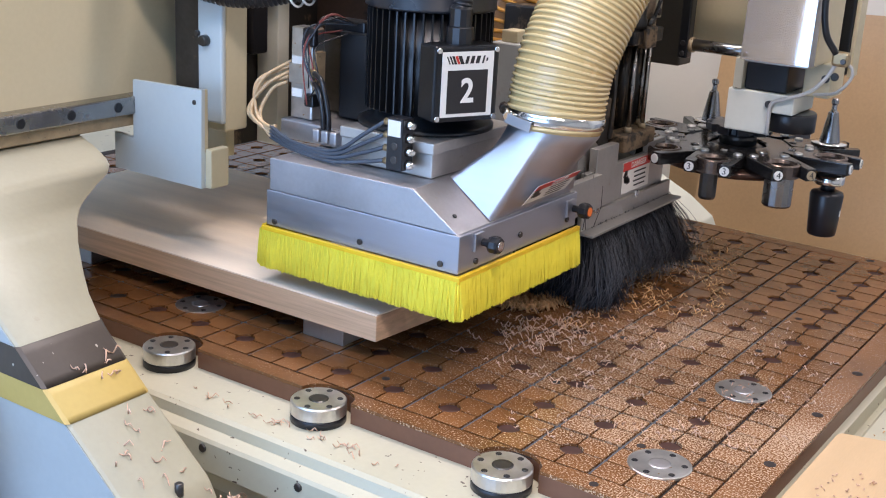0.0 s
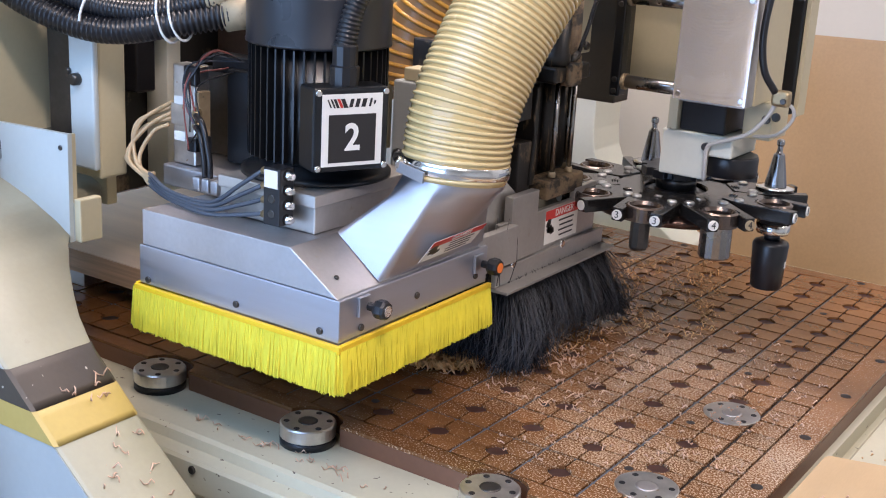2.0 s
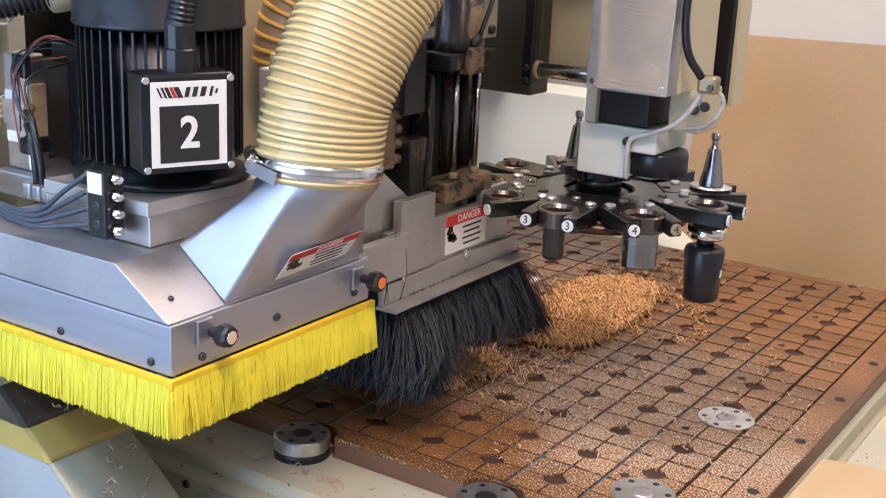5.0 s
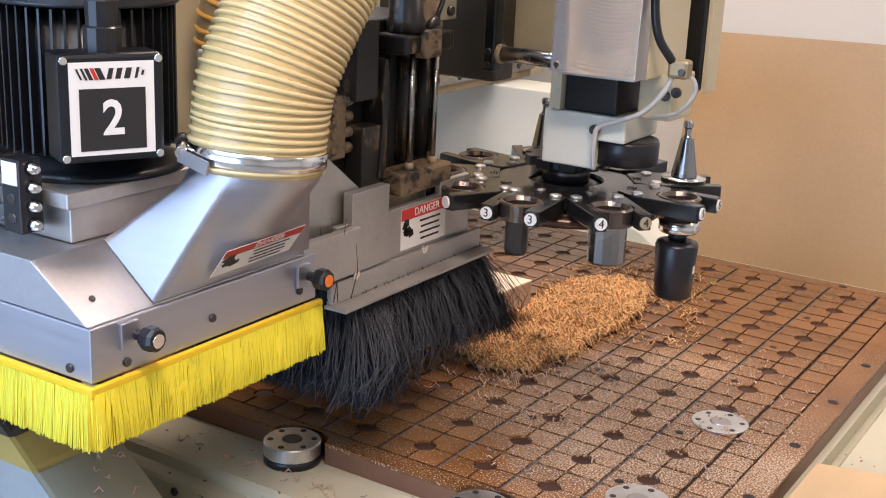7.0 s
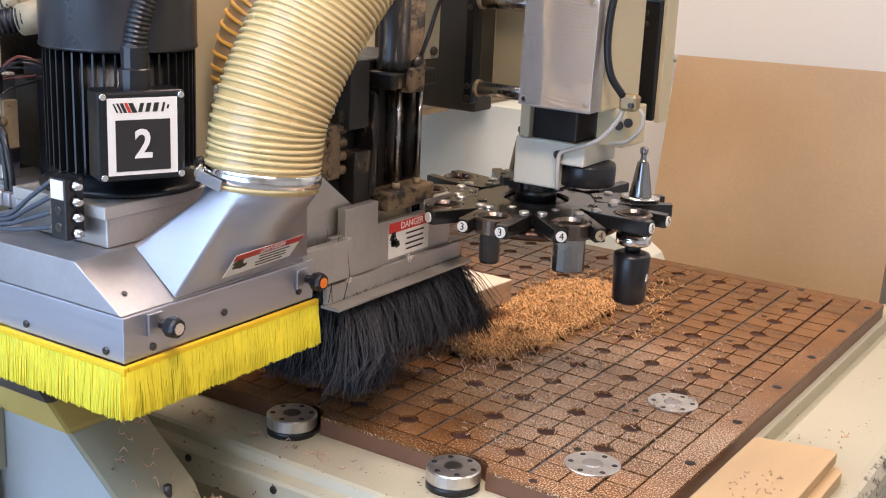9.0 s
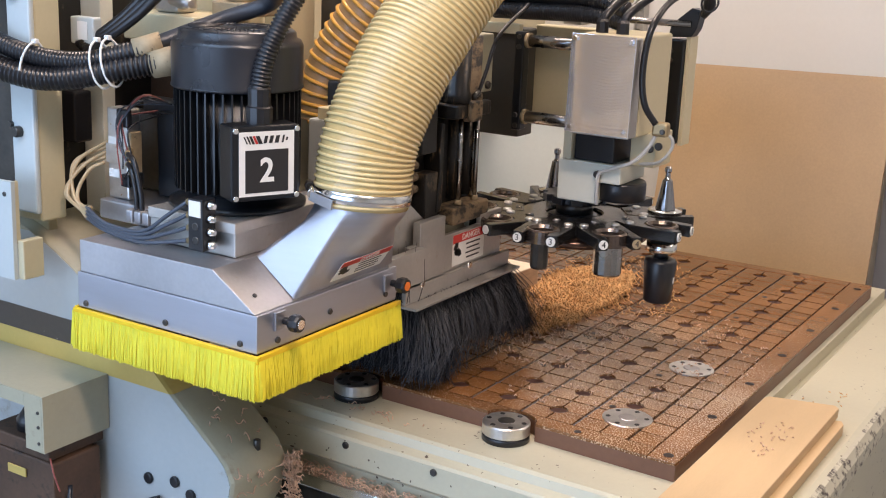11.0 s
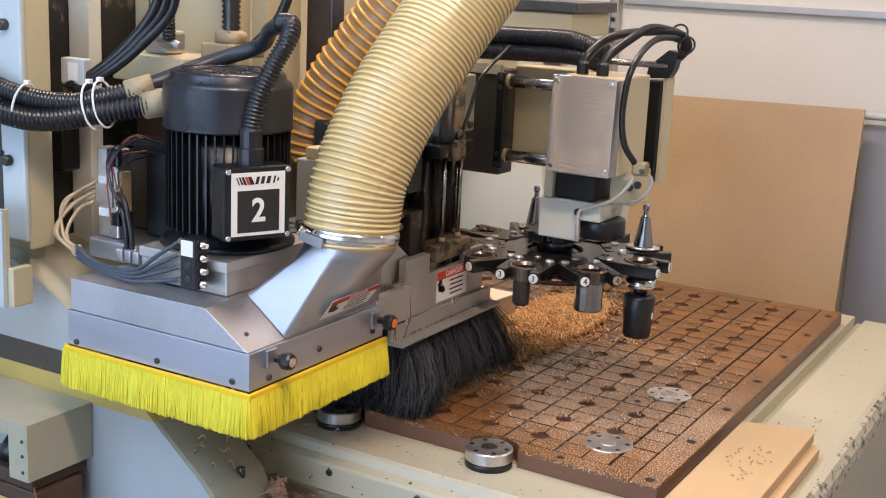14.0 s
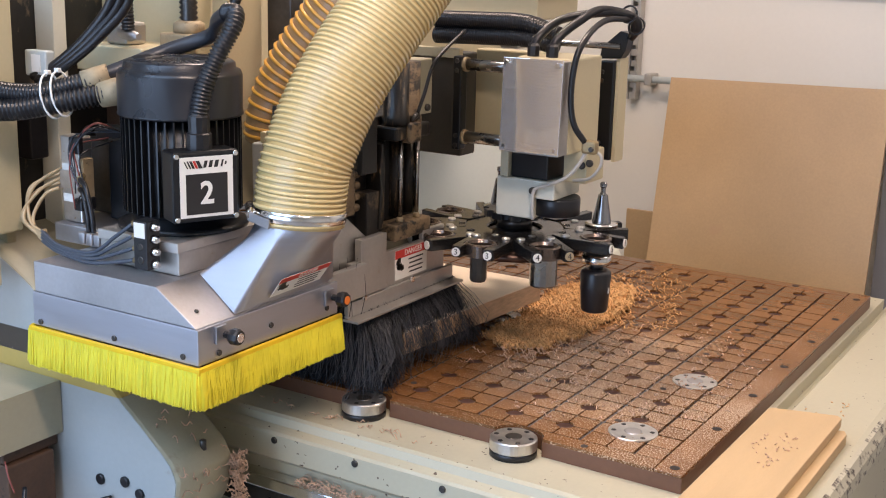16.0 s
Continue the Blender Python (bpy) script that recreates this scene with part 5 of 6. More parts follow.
HP = [COLLAR + AX * 0.004, COLLAR + AX * 0.05, Vector((-0.212, -0.206, 1.375)), Vector((-0.196, -0.155, 1.475)), Vector((-0.169, -0.089, 1.572)), Vector((-0.14, -0.02, 1.66)), Vector((-0.105, 0.055, 1.76)), Vector((-0.075, 0.115, 1.85))]


def spiral_hose(parent, pts, r, pitch, wall, rib, rr):
    path = smooth_path(pts, 160)
    bm = bmesh.new()
    tube(bm, path, r, 40)
    part("wall", bm, wall, parent, "thin hose wall")
    length = sum((b - a).length for a, b in zip(path, path[1:]))
    turns = length / pitch
    n = int(turns * 36)
    fine = smooth_path(pts, n)
    bm = bmesh.new()
    u = None
    coil = []
    for i, p in enumerate(fine):
        d = (fine[min(i + 1, n)] - fine[max(i - 1, 0)]).normalized()
        u = frame_of(d)[0] if u is None else (u - d * u.dot(d)).normalized()
        v = d.cross(u)
        a = 2 * math.pi * turns * i / n + 0.5 * math.sin(i * 0.021) + 0.3 * math.sin(i * 0.0083)
        coil.append(p + (r + rr * 0.15) * (math.cos(a) * u + math.sin(a) * v))
    tube(bm, coil, rr, 6)
    part("spiral_rib", bm, rib, parent, "spiral reinforcing rib")


spiral_hose(hose, HP, 0.073, 0.0086, HOSE_TAN, HOSE_RIB, 0.003)
bm = bmesh.new()
tube(bm, [COLLAR + AX * 0.012, COLLAR + AX * 0.013, COLLAR + AX * 0.029, COLLAR + AX * 0.03], [0.0755, 0.077, 0.077, 0.0755], 48)
part("clamp_band", bm, CHROME, hose, "bright steel hose clamp")
cx = COLLAR + AX * 0.024 + Vector((-0.052, -0.062, 0.004))
bm = bmesh.new()
plate_at(bm, facing(COLLAR + AX * 0.021 + Vector((-0.02, -0.0765, 0)), (-0.15, -1, 0)) @ Matrix.Rotation(radians(-8), 4, "Z"), 0.05, 0.015, 0.003)
part("clamp_tongue", bm, STEEL_DUSTY, hose, "slotted clamp tongue")
tube_part("clamp_screw", CHROME, hose, [cx + Vector((-0.008, 0.01, 0.004)), cx + Vector((0.012, -0.014, -0.001))], 0.0065, 10)
tube_part("clamp_bolt", DARK_STEEL, hose, [cx + Vector((-0.014, 0.016, 0.006)), cx + Vector((-0.007, 0.008, 0.004))], 0.0085, 8)
hose2 = thing("rear_dust_hose", (-0.47, 0.05, 1.35), "dark amber spiral dust hose behind the motor", "hose")
spiral_hose(hose2, [(-0.495, 0.06, 1.34), (-0.485, 0.06, 1.4), (-0.455, 0.07, 1.47), (-0.4, 0.085, 1.55), (-0.34, 0.1, 1.63), (-0.26, 0.13, 1.73)], 0.062, 0.017, HOSE_DARK, HOSE_AMBER, 0.0038)

# ---- cable bundle ----
bundle = thing("cable_bundle", (-0.66, -0.38, 1.43), "pair of black corrugated cables bound with white ties", "cable")
C1 = [(-1.0, -0.52, 1.6), (-0.9, -0.5, 1.52), (-0.82, -0.47, 1.466), (-0.735, -0.44, 1.436), (-0.67, -0.415, 1.432), (-0.595, -0.38, 1.448), (-0.54, -0.335, 1.462), (-0.5, -0.31, 1.47)]
C2 = [(-1.0, -0.49, 1.64), (-0.9, -0.47, 1.55), (-0.81, -0.45, 1.497), (-0.72, -0.425, 1.466), (-0.64, -0.395, 1.46), (-0.58, -0.36, 1.476), (-0.55, -0.33, 1.487)]
ribbed("cable", BLACK_RUBBER, bundle, C1, 0.0195, 0.0075, 18, 0.18)
ribbed("cable", BLACK_RUBBER, bundle, C2, 0.016, 0.006, 18, 0.12)
for p, q, w in ((Vector((-0.715, -0.427, 1.45)), Vector((0.2, 0.1, 1)), 0.037), (Vector((-0.608, -0.382, 1.457)), Vector((-0.3, 0.1, 1)), 0.038), (Vector((-0.592, -0.374, 1.461)), Vector((-0.3, 0.1, 1)), 0.038)):
    bm = bmesh.new()
    u = q.normalized()
    v = Vector((0, 1, 0)) - u * u.y
    tube(bm, [p + u * (w * math.cos(a)) + v * (0.0225 * math.sin(a)) for a in [2 * math.pi * k / 24 for k in range(25)]], 0.0019, 6)
    box(bm, p.x + u.x * w - 0.005, p.x + u.x * w + 0.005, p.y + u.y * w - 0.005, p.y + u.y * w + 0.003, p.z + u.z * w - 0.002, p.z + u.z * w + 0.005, 0.001)
    part("cable_tie", bm, TIE_WHITE, bundle, "white cable tie")
tube_part("sleeve", TAN_DUST, bundle, [(-0.545, -0.333, 1.461), (-0.505, -0.312, 1.47)], 0.0228, 16, label="dusty cable sleeve")
tube_part("sleeve", TAN_DUST, bundle, [(-0.57, -0.348, 1.48), (-0.54, -0.318, 1.493)], 0.0185, 16, label="dusty cable sleeve")
for k in range(3):
    tube_part("slack_cable", BLACK_RUBBER, bundle, [(-0.75 + k * 0.008, -0.3, 1.472 - k * 0.004), (-0.7 + k * 0.006, -0.29, 1.497 - k * 0.004), (-0.645 + k * 0.012, -0.27, 1.545 - k * 0.002), (-0.6 + k * 0.01, -0.25 + k * 0.01, 1.61), (-0.58 + k * 0.006, -0.24, 1.7)], 0.0085, 12, 30)

zdrive = thing("lift_drive", (-0.66, -0.14, 1.47), "cream lift bracket with a ball screw and fittings", "bracket")
box_part("bracket", CREAM, zdrive, (-0.75, -0.585, -0.2, -0.06, 1.478, 1.525), 0.003)
box_part("nut_plate", TAN_DUST, zdrive, (-0.6, -0.53, -0.14, -0.05, 1.5255, 1.55), 0.003, "dusty nut plate")
bm = bmesh.new()
tube(bm, [(-0.565, -0.1, 1.55 + k * 0.0045) for k in range(110)], [0.0135 if k % 2 else 0.0175 for k in range(110)], 16)
part("ball_screw", bm, DARK_STEEL, zdrive, "greasy ball screw")
lathe_part("nut", TAN_DUST, zdrive, (-0.565, -0.1), [(0.028, 1.5505), (0.028, 1.567), (0.02, 1.572)], 16)
box_part("cylinder_head", ALU, zdrive, (-0.705, -0.65, -0.17, -0.12, 1.5255, 1.566), 0.006)
tube_part("cylinder_rod", CHROME, zdrive, [(-0.72, -0.13, 1.5255), (-0.72, -0.13, 2.0)], 0.007, 12)
tube_part("fitting", STEEL_DUSTY, zdrive, [(-0.66, -0.171, 1.55), (-0.62, -0.185, 1.545), (-0.6, -0.19, 1.545)], [0.011, 0.01, 0.006], 10)
ribbed("conduit", BLACK_RUBBER, zdrive, [(-0.63, -0.185, 1.555), (-0.632, -0.185, 1.62), (-0.63, -0.18, 1.75)], 0.012, 0.006, 14)
box_part("sensor_box", MINT, zdrive, (-0.764, -0.709, -0.305, -0.285, 1.474, 1.519), 0.003, "pale limit switch box")
box_part("sensor_label", WHITE, zdrive, (-0.745, -0.722, -0.3065, -0.3055, 1.482, 1.512), 0.0)
tube_part("black_hose", BLACK_RUBBER, zdrive, [(-0.5, -0.12, 1.55), (-0.46, -0.1, 1.6), (-0.43, -0.1, 1.68), (-0.42, -0.1, 1.8)], 0.009, 10, 24)

# ---- tool changer ----
CC = Vector((-0.15, 0.4, 0))
# pocket angles round the hub
POCKETS = (-82, -43, 0, 37, 82, 130, 168, 208, 244)
changer = thing("tool_changer", (CC.x, CC.y, 1.15), "rotary tool changer with dark steel forks under a cream housing", "tool changer")


def ring_part(name, mat, parent, c, profile, seg=32, label=""):
    """A ring with an open bore: a closed outline of (radius, z) turned about a vertical axis."""
    bm = bmesh.new()
    rings = [[bm.verts.new((c[0] + r * math.cos(2 * math.pi * k / seg), c[1] + r * math.sin(2 * math.pi * k / seg), z)) for k in range(seg)] for r, z in profile]
    for a, b in zip(rings, rings[1:] + rings[:1]):
        for k in range(seg):
            bm.faces.new((a[k], a[(k + 1) % seg], b[(k + 1) % seg], b[k]))
    bmesh.ops.recalc_face_normals(bm, faces=bm.faces[:])
    return part(name, bm, mat, parent, label)


lathe_part("hub", DARK_STEEL, changer, CC, [(0.036, 1.1585), (0.036, 1.182)], 32, "oily steel hub column")
ring_part("hub_ring", FORK_STEEL, changer, CC, [(0.055, 1.1385), (0.115, 1.1385), (0.115, 1.158), (0.1, 1.16), (0.058, 1.16), (0.055, 1.157)], 48, "polished dark carrier ring")
lathe_part("hub_disc", BLACK_RUBBER, changer, CC, [(0.07, 1.137), (0.0545, 1.1375), (0.0545, 1.152), (0.04, 1.158)], 40)
bm = bmesh.new()
prism(bm, [(CC.x + r * math.cos(a), CC.y + r * math.sin(a)) for q in range(10) for r, a in ((0.064, q * 0.6283), (0.064, q * 0.6283 + 0.36), (0.054, q * 0.6283 + 0.4), (0.054, q * 0.6283 + 0.58))], "z", 1.1825, 1.197, 0.001)
part("notched_flange", bm, BLACK_RUBBER, changer, "black notched indexing flange")
lathe_part("lower_drum", RUST_PLATE, changer, CC, [(0.09, 1.112), (0.13, 1.115), (0.146, 1.12), (0.148, 1.132), (0.1, 1.1365)], 48, "rust-brown drum")


def fork_outline():
    pts = [(0.1, -0.03), (0.128, -0.0445), (0.226, -0.0425), (0.229, -0.04), (0.231, -0.023), (0.212, -0.0225)]
    for q in range(11):
        t = math.pi * (0.26 + 1.48 * q / 10)
        pts.append((0.183 + 0.0325 * math.cos(t), -0.0325 * math.sin(t)))
    return pts + [(0.212, 0.0225), (0.231, 0.023), (0.229, 0.04), (0.226, 0.0425), (0.128, 0.0445), (0.1, 0.03)]


for k, deg in enumerate(POCKETS):
    R = Matrix.Translation((CC.x, CC.y, 0)) @ Matrix.Rotation(radians(deg), 4, "Z")
    bm = bmesh.new()
    prism(bm, fork_outline(), "z", 1.1405, 1.1625, 0.0014)
    bmesh.ops.transform(bm, matrix=R, verts=bm.verts)
    fork = part("fork", bm, FORK_STEEL, changer, "dark steel gripper fork with bright edges")
    for ys in (-1, 1):
        bolt("fork_screw", fork, R @ Vector((0.131, ys * 0.031, 1.162)), (0, 0, 1), 0.0085, 0.004, BRIGHT)
    bm = bmesh.new()
    for q in range(3):
        p = Vector((0.104 + q * 0.0045, 0, 1.1635))
        tube(bm, [R @ (p + Vector((0, -0.006, 0))), R @ (p + Vector((0, 0.006, 0)))], 0.0015, 6)
    part("spring", bm, GREY_STEEL, fork, "coil spring")
    ring_part("bush", BUSH, fork, R @ Vector((0.183, 0, 0)), [(0.0225, 1.139), (0.0316, 1.139), (0.0316, 1.1615), (0.029, 1.1638), (0.026, 1.1638), (0.0225, 1.158)], 32, "brown worn pocket bush")
    if k in (3, 5):
        continue
    for ys, num in ((-1, k + 3), (1, k + 3)):
        m = R @ facing((0.2316, ys * 0.032, 1.1515), (1, 0, 0))
        bm = bmesh.new()
        tube(bm, [m @ Vector((0, 0, -0.002)), m @ Vector((0, 0, 0.0008))], 0.0085, 18)
        part("number_disc", bm, WHITE if ys < 0 or k != 1 else TAN_DUST, fork, "round number disc")
        if num in (3, 4, 5):
            text_part("digit", str(num), 0.0165, INK, fork, m @ Matrix.Translation((0, 0, 0.0012)))


def holder(deg, rad, kind):
    a = radians(deg)
    c = (CC.x + rad * math.cos(a), CC.y + rad * math.sin(a))
    t = thing("tool_holder", (c[0], c[1], 1.14), {"cone": "steel taper tool holder standing in the changer", "cup": "dark taper tool holder with a black collet nut", "steel": "polished steel cutter head in the changer", "slim": "dark slim cutter in the changer"}[kind], "tool holder", "tool holders")
    if kind == "cone":
        lathe_part("collar", GREY_STEEL, t, c, [(0.0215, 1.139), (0.0215, 1.164)], 28)
        lathe_part("top_plate", CHROME, t, c, [(0.034, 1.1642), (0.034, 1.1672), (0.022, 1.1682)], 28, "bright steel seat plate")
        lathe_part("taper", TAPER_STEEL, t, c, [(0.0195, 1.1685), (0.019, 1.174), (0.0098, 1.2265), (0.0072, 1.228), (0.005, 1.232), (0.005, 1.241), (0.0072, 1.2435), (0.0072, 1.25), (0.005, 1.253)], 40, "", False)
    if kind == "cup":
        lathe_part("collar", DARK_STEEL, t, c, [(0.0225, 1.128), (0.0225, 1.1495), (0.018, 1.1505)], 28)
        lathe_part("shank", CHROME, t, c, [(0.027, 1.109), (0.029, 1.112), (0.029, 1.1275)], 28, "bright steel shank collar")
        lathe_part("neck", BLACK_RUBBER, t, c, [(0.0135, 1.097), (0.0135, 1.1085)], 20)
        lathe_part("nut", BLACK_RUBBER, t, c, [(0.0245, 1.01), (0.0268, 1.013), (0.0312, 1.088), (0.029, 1.0935), (0.02, 1.0965)], 32, "black collet nut")
        box_part("nut_mark", WHITE, t, (c[0] + 0.0285, c[0] + 0.0296, c[1] - 0.003, c[1] + 0.003, 1.05, 1.062), 0.0)
    if kind == "steel":
        lathe_part("cutter", GREY_STEEL, t, c, [(0.025, 1.083), (0.0265, 1.086), (0.0265, 1.1375)], 14, "", False)
    if kind == "slim":
        lathe_part("cutter", DARK_STEEL, t, c, [(0.014, 1.085), (0.0165, 1.09), (0.0165, 1.1375)], 10, "", False)
    return t


HOLDERS = [holder(-84, 0.178, "slim"), holder(-43, 0.18, "steel"), holder(3, 0.183, "cup"), holder(37, 0.181, "cone"), holder(130, 0.172, "cone")]

HOUSING_AT = Vector((0.0, 0.25, 1.2))
housing = thing("changer_housing", HOUSING_AT, "cream changer housing with a polished steel cover plate", "housing")
bm = bmesh.new()
prism(bm, [(-0.1275, 1.198), (-0.045, 1.198), (-0.045, 1.24), (0.0, 1.24), (0.0, 1.276), (-0.1275, 1.276)], "y", 0.255, 0.37, 0.003)
part("neck_block", bm, NECK_PAINT, housing, "pale stepped neck block")
lathe_part("black_drum", BLACK_RUBBER, housing, (-0.022, 0.312), [(0.045, 1.203), (0.048, 1.205), (0.048, 1.235), (0.046, 1.2395)], 36, "black sensor drum")
# black block stands in for the shade in the gap above the neck
box_part("gap_shade", BLACK_RUBBER, housing, (-0.1, -0.02, 0.262, 0.36, 1.2765, 1.333), 0.003)
box_part("side_bracket", BED, housing, (-0.118, -0.1005, 0.25, 0.36, 1.2765, 1.334), 0.002)
box_part("body", CREAM, housing, (-0.082, 0.034, 0.235, 0.375, 1.335, 1.515), 0.004)
box_part("side_plate", CREAM, housing, (0.0, 0.05, 0.29, 0.37, 1.274, 1.338), 0.003, "cream side plate with two screws")
box_part("cover_plate", MIRROR_PLATE, housing, (-0.086, 0.037, 0.186, 0.1885, 1.341, 1.516), 0.0008, "polished steel cover plate with wipe marks")
box_part("cover_spacer", ALU, housing, (-0.08, 0.032, 0.193, 0.2345, 1.337, 1.512), 0.001)
for x in (-0.077, 0.028):
    for z in (1.35, 1.507):
        bolt("cover_screw", housing, (x, 0.186, z), (0, -1, 0), 0.005, 0.003, CHROME)
SWING = Matrix.Translation((-0.025, 0.25, 0)) @ Matrix.Rotation(radians(1.2), 4, "Z") @ Matrix.Translation((0.025, -0.25, 0))
for ob in housing.children:
    if ob.name.split(".")[0] in ("cover_plate", "cover_spacer", "body", "cover_screw"):
        base = Matrix.Translation(BASES[housing.name])
        if ob.name.startswith("cover_plate"):
            tip = Matrix.Translation((0, 0.187, 1.424)) @ Matrix.Rotation(radians(-2), 4, "X") @ Matrix.Translation((0, -0.187, -1.424))
            ob.data.transform(base.inverted() @ tip @ base)
        ob.data.transform(base.inverted() @ SWING @ base)
box_part("clamp_bar", BLACK_PAINT, housing, (-0.24, -0.22, 0.262, 0.287, 1.316, 1.503), 0.003, "black clamp bar")
for z in (1.325, 1.345, 1.475, 1.494):
    bolt("bar_screw", housing, (-0.23, 0.262, z), (0, -1, 0), 0.005, 0.002, DARK_STEEL)
box_part("clamp_bar", BLACK_PAINT, housing, (0.0, 0.034, 0.43, 0.475, 1.3, 1.5), 0.003, "black clamp bar")
box_part("bar_liner", CREAM, housing, (0.0345, 0.043, 0.437, 0.478, 1.297, 1.506), 0.001, "cream strip behind the clamp bar")
for z in (1.318, 1.335, 1.46, 1.478):
    bolt("bar_screw", housing, (0.008, 0.43, z), (0, -1, 0), 0.005, 0.002, DARK_STEEL)
for z in (1.342, 1.487):
    tube_part("guide_rod", GREY_STEEL, housing, [(-0.22, 0.275, z), (-0.06, 0.275, z)], 0.0115, 18)
    tube_part("rod_seal", TAN_DUST, housing, [(-0.2195, 0.275, z), (-0.212, 0.275, z)], 0.0145, 18)
    tube_part("guide_rod", CHROME, housing, [(-0.06, 0.46, z), (0.004, 0.46, z)], 0.0095, 16)
box_part("back_plate", CREAM, housing, (-0.29, -0.02, 0.44, 0.48, 1.325, 1.505), 0.003)
box_part("dark_arm", PANEL_DARK, housing, (-0.5, -0.275, 0.36, 0.42, 1.284, 1.5), 0.004, "dark support arm")
box_part("arm_cover", CREAM, housing, (-0.5, -0.275, 0.345, 0.3595, 1.49, 1.51), 0.002)
tube_part("top_rod", GREY_STEEL, housing, [(-0.2, 0.41, 1.53), (0.045, 0.43, 1.53)], 0.0065, 12)
bm = bmesh.new()
prism(bm, [(0.0, 1.503), (0.046, 1.506), (0.055, 1.522), (0.062, 1.556), (0.042, 1.56), (0.004, 1.527)], "y", 0.43, 0.462, 0.002)
part("cable_bracket", bm, BLACK_PAINT, housing, "black wedge-shaped cable bracket")
box_part("rod_clamp", ALU, housing, (-0.2, -0.16, 0.38, 0.42, 1.515, 1.555), 0.003)
for k in range(2):
    x = -0.055 + k * 0.04
    lathe_part("plug", BLACK_RUBBER, housing, (x, 0.25), [(0.012, 1.5155), (0.012, 1.535), (0.009, 1.54)], 8, "", False)
    tube_part("flex_cable", BLACK_RUBBER, housing, [(x, 0.25, 1.525), (x + 0.005, 0.26, 1.55), (x + 0.03, 0.3, 1.583), (0.035, 0.35, 1.597 + k * 0.006), (0.075, 0.4, 1.592), (0.084 - k * 0.008, 0.42, 1.57), (0.066, 0.43, 1.548)], 0.0082, 12, 40)
tube_part("flex_cable", BLACK_RUBBER, housing, [(0.078, 0.415, 1.585), (0.055, 0.32, 1.583), (0.046, 0.24, 1.535), (0.04, 0.225, 1.46), (0.048, 0.225, 1.4), (0.066, 0.24, 1.364)], 0.006, 10, 50)
for p in ((0.072, 0.398, 1.595), (0.082, 0.415, 1.572)):
    bm = bmesh.new()
    tube(bm, [Vector(p) + Vector((0.016 * math.cos(a), 0.006 * math.sin(a), 0.016 * math.sin(a))) for a in [2 * math.pi * q / 16 for q in range(17)]], 0.0022, 6)
    part("cable_tie", bm, BLACK_RUBBER, housing, "black cable tie")
box_part("cable_fitting", BRASS, housing, (0.06, 0.09, 0.236, 0.256, 1.342, 1.368), 0.005, "cast cable junction")
bolt("fitting_screw", housing, (0.082, 0.236, 1.352), (0, -1, 0), 0.005, 0.004, DARK_STEEL)
for x, z in ((0.052, 1.31), (0.068, 1.316)):
    bolt("plate_screw", housing, (x - 0.012, 0.29, z), (0, -1, 0), 0.0075, 0.004, DARK_STEEL)
tube_part("grey_cable", CABLE_GREY, housing, [(0.068, 0.245, 1.348), (0.056, 0.244, 1.322), (0.03, 0.243, 1.292), (-0.009, 0.244, 1.273), (-0.03, 0.246, 1.265), (-0.04, 0.246, 1.255), (-0.041, 0.246, 1.22), (-0.041, 0.25, 1.2)], 0.0037, 10, 40)
tube_part("grey_cable", CABLE_GREY, housing, [(0.083, 0.25, 1.348), (0.093, 0.255, 1.34), (0.094, 0.26, 1.325), (0.085, 0.262, 1.308), (0.074, 0.268, 1.297), (0.055, 0.28, 1.286), (0.0, 0.3, 1.275)], 0.003, 10, 40)
bolt("neck_screw", housing, (-0.045, 0.254, 1.256), (0, -1, 0), 0.007, 0.008, DARK_STEEL)
for k in range(2):
    ribbed("feed_conduit", BLACK_RUBBER, housing, [(-0.34, 0.36, 1.567 - k * 0.032), (-0.22, 0.35, 1.57 - k * 0.031), (-0.12, 0.34, 1.57 - k * 0.029), (-0.05, 0.34, 1.55 - k * 0.02)], 0.018, 0.0055, 18, 0.07)

BASES[housing.name] = HOUSING_AT + Vector((-0.026, 0.068, 0.0))

HEAD_THINGS = [router, motor, valves, manifold, hose, hose2, bundle, zdrive, changer, housing, *HOLDERS]


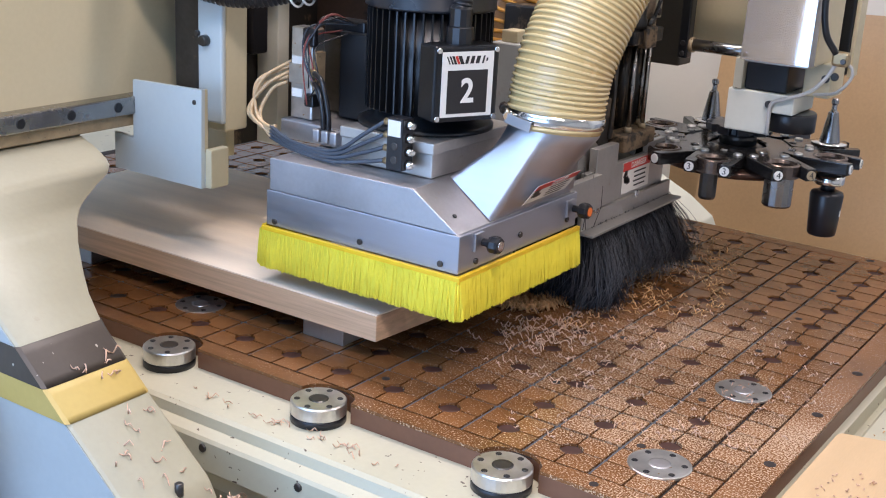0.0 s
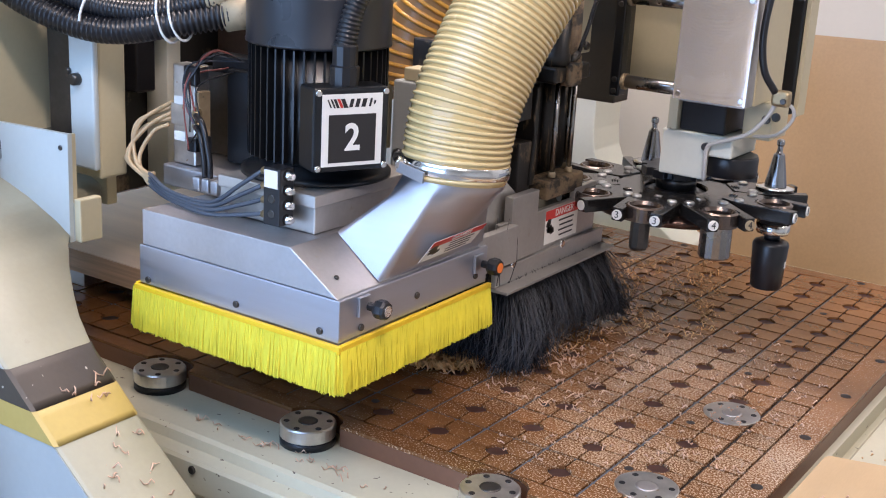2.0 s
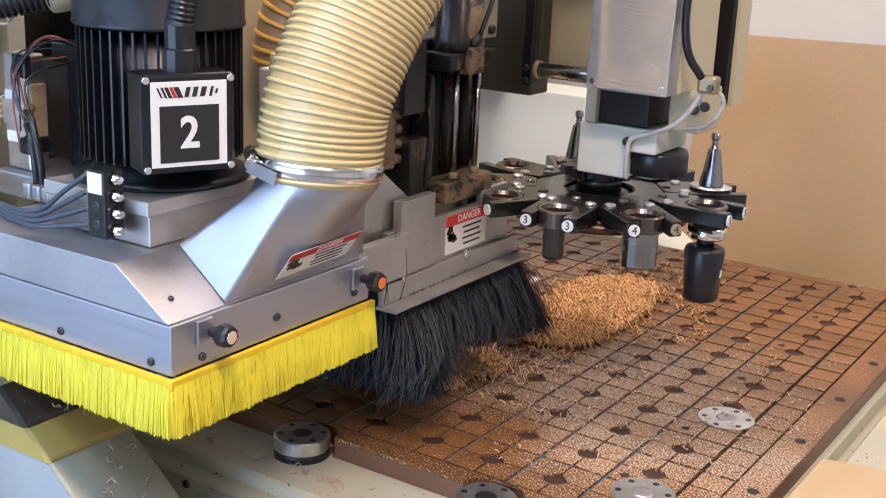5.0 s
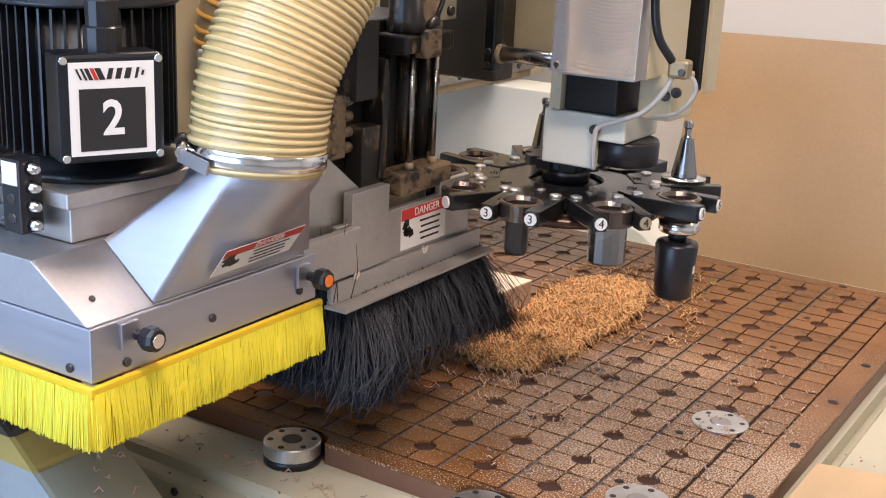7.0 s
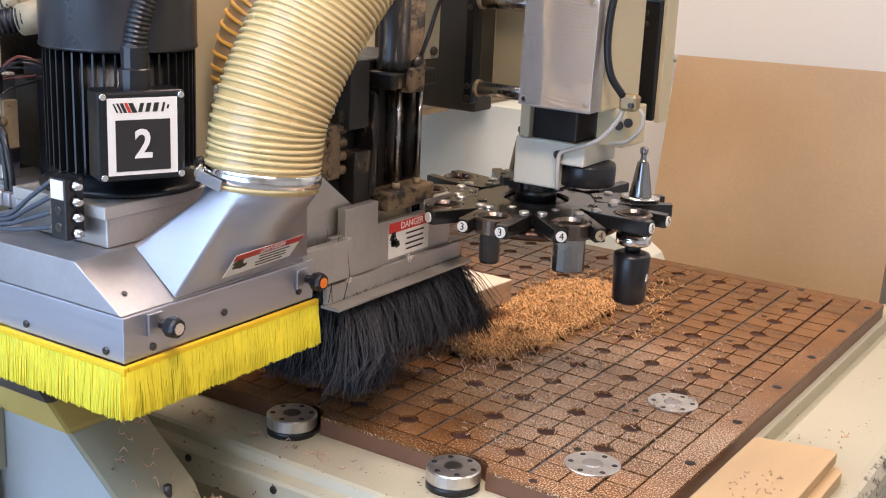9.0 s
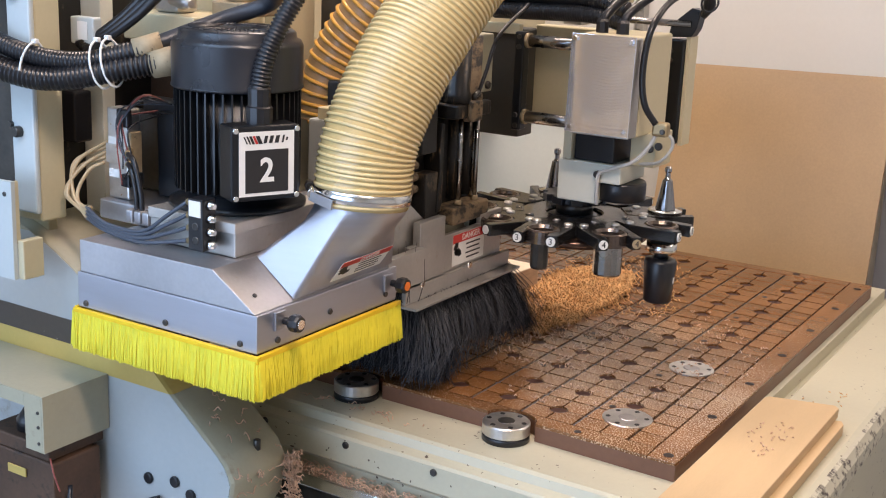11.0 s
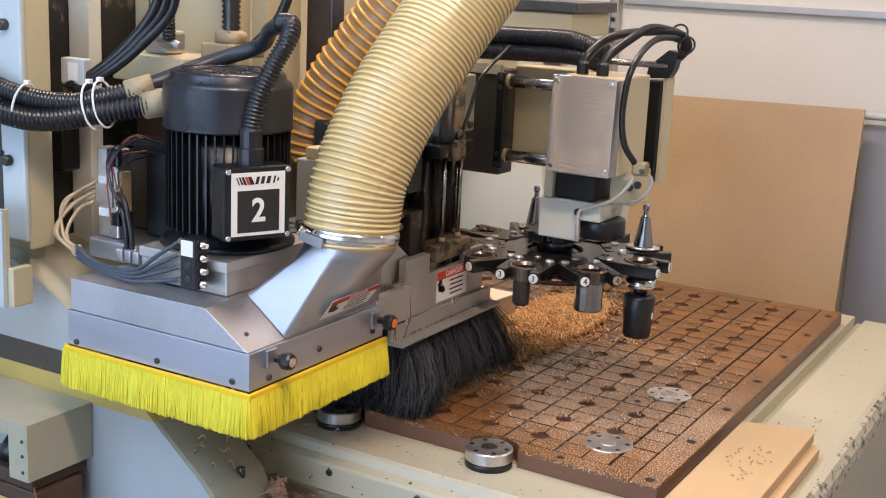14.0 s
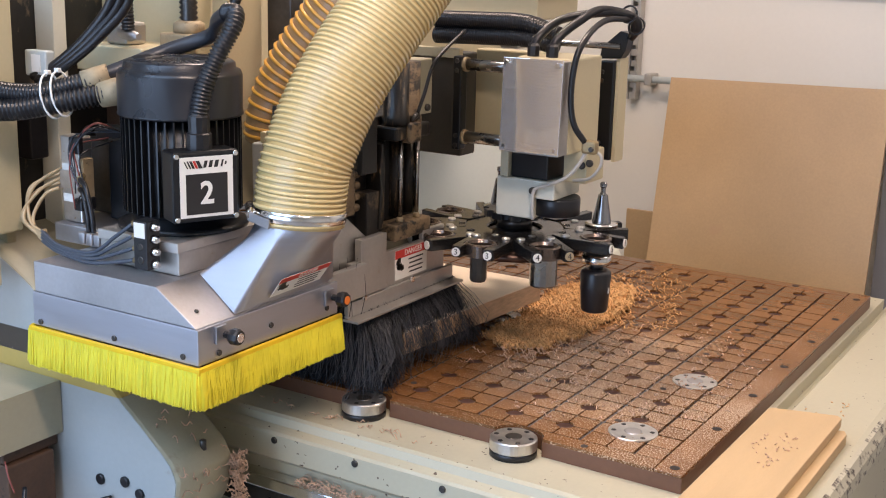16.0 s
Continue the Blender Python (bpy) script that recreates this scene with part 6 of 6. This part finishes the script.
# ---- what moves ----
def motions():
    head = [(0.0, 0, 0.4996, 0), (0.5, 0, 0.4335, 0), (1.0, 0, 0.3739, 0), (1.5, 0, 0.3141, 0), (2.0, 0, 0.2527, 0), (2.5, 0, 0.1912, 0), (3.0, 0, 0.1288, 0),
            (3.5, 0, 0.0632, 0), (4.0, 0, 0, 0), (4.3, 0, -0.018, 0.001), (4.5, 0, -0.0207, 0.0035), (5.0, 0, -0.0241, 0.057), (5.2, 0, -0.026, 0.08), (5.5, 0, -0.035, 0.09),
            (7.0, 0, -0.117, 0.09), (7.3, 0.003, -0.121, 0.083), (7.5, 0.0045, -0.1225, 0.069), (8.0, 0.007, -0.123, 0.0705), (8.5, 0.005, -0.1205, 0.0702), (9.0, -0.001, -0.112, 0.068),
            (9.5, -0.003, -0.104, 0.07), (10.0, -0.002, -0.095, 0.062), (11.5, 0, -0.069, -0.002), (12.0, 0.0005, -0.0668, -0.0043), (14.5, 0, -0.0668, -0.0043),
            (14.7, -0.003, -0.0668, -0.0043), (15.0, -0.0264, -0.067, -0.0043), (15.5, -0.086, -0.067, -0.0043), (16.0, -0.143, -0.067, -0.0043)]
    for ob in HEAD_THINGS:
        b = BASES[ob.name]
        walk(ob, [(t, pose(b.x + x, b.y + y, b.z + z)) for t, x, y, z in head])
    b = BASES[saddle.name]
    walk(saddle, [(t, pose(b.x + x, b.y + y, b.z)) for t, x, y, z in head])
    slide = [(0.0, 0), (14.5, 0), (14.7, -0.003), (15.0, -0.0264), (15.5, -0.086), (16.0, -0.143)]
    for ob in (gantry, ebox, servo):
        b = BASES[ob.name]
        walk(ob, [(t, pose(b.x + x, b.y, b.z)) for t, x in slide])
    b = BASES[HEAP_FAR.name]
    walk(HEAP_FAR, [(0.0, pose(b.x - 0.09, 0.63, b.z)), (1.0, pose(b.x - 0.09, 0.5, b.z)), (2.0, pose(b.x - 0.09, 0.4, b.z)), (2.5, pose(b.x - 0.08, 0.38, b.z)), (3.0, pose(b.x - 0.04, 0.5, b.z)),
                    (3.5, pose(b.x, b.y - 0.03, b.z)), (4.0, pose(b.x, b.y, b.z)), (16.0, pose(b.x, b.y, b.z))])
    b = BASES[HEAP_NEAR.name]
    walk(HEAP_NEAR, [(0.0, pose(b.x - 0.09, 0.62, b.z)), (1.0, pose(b.x - 0.09, 0.49, b.z)), (2.0, pose(b.x - 0.09, 0.37, b.z)), (3.0, pose(b.x - 0.09, 0.25, b.z)), (4.0, pose(b.x - 0.09, 0.17, b.z)),
                     (5.0, pose(b.x - 0.06, 0.25, b.z)), (7.0, pose(b.x, b.y, b.z)), (16.0, pose(b.x, b.y, b.z))])


# ---- single tiles of the table ----
for me, tx, ty in near_tiles:
    t = new("tile", me)
    t.parent = table
    t.location = Vector((tx, ty, TOP)) - BASES[table.name]

motions()
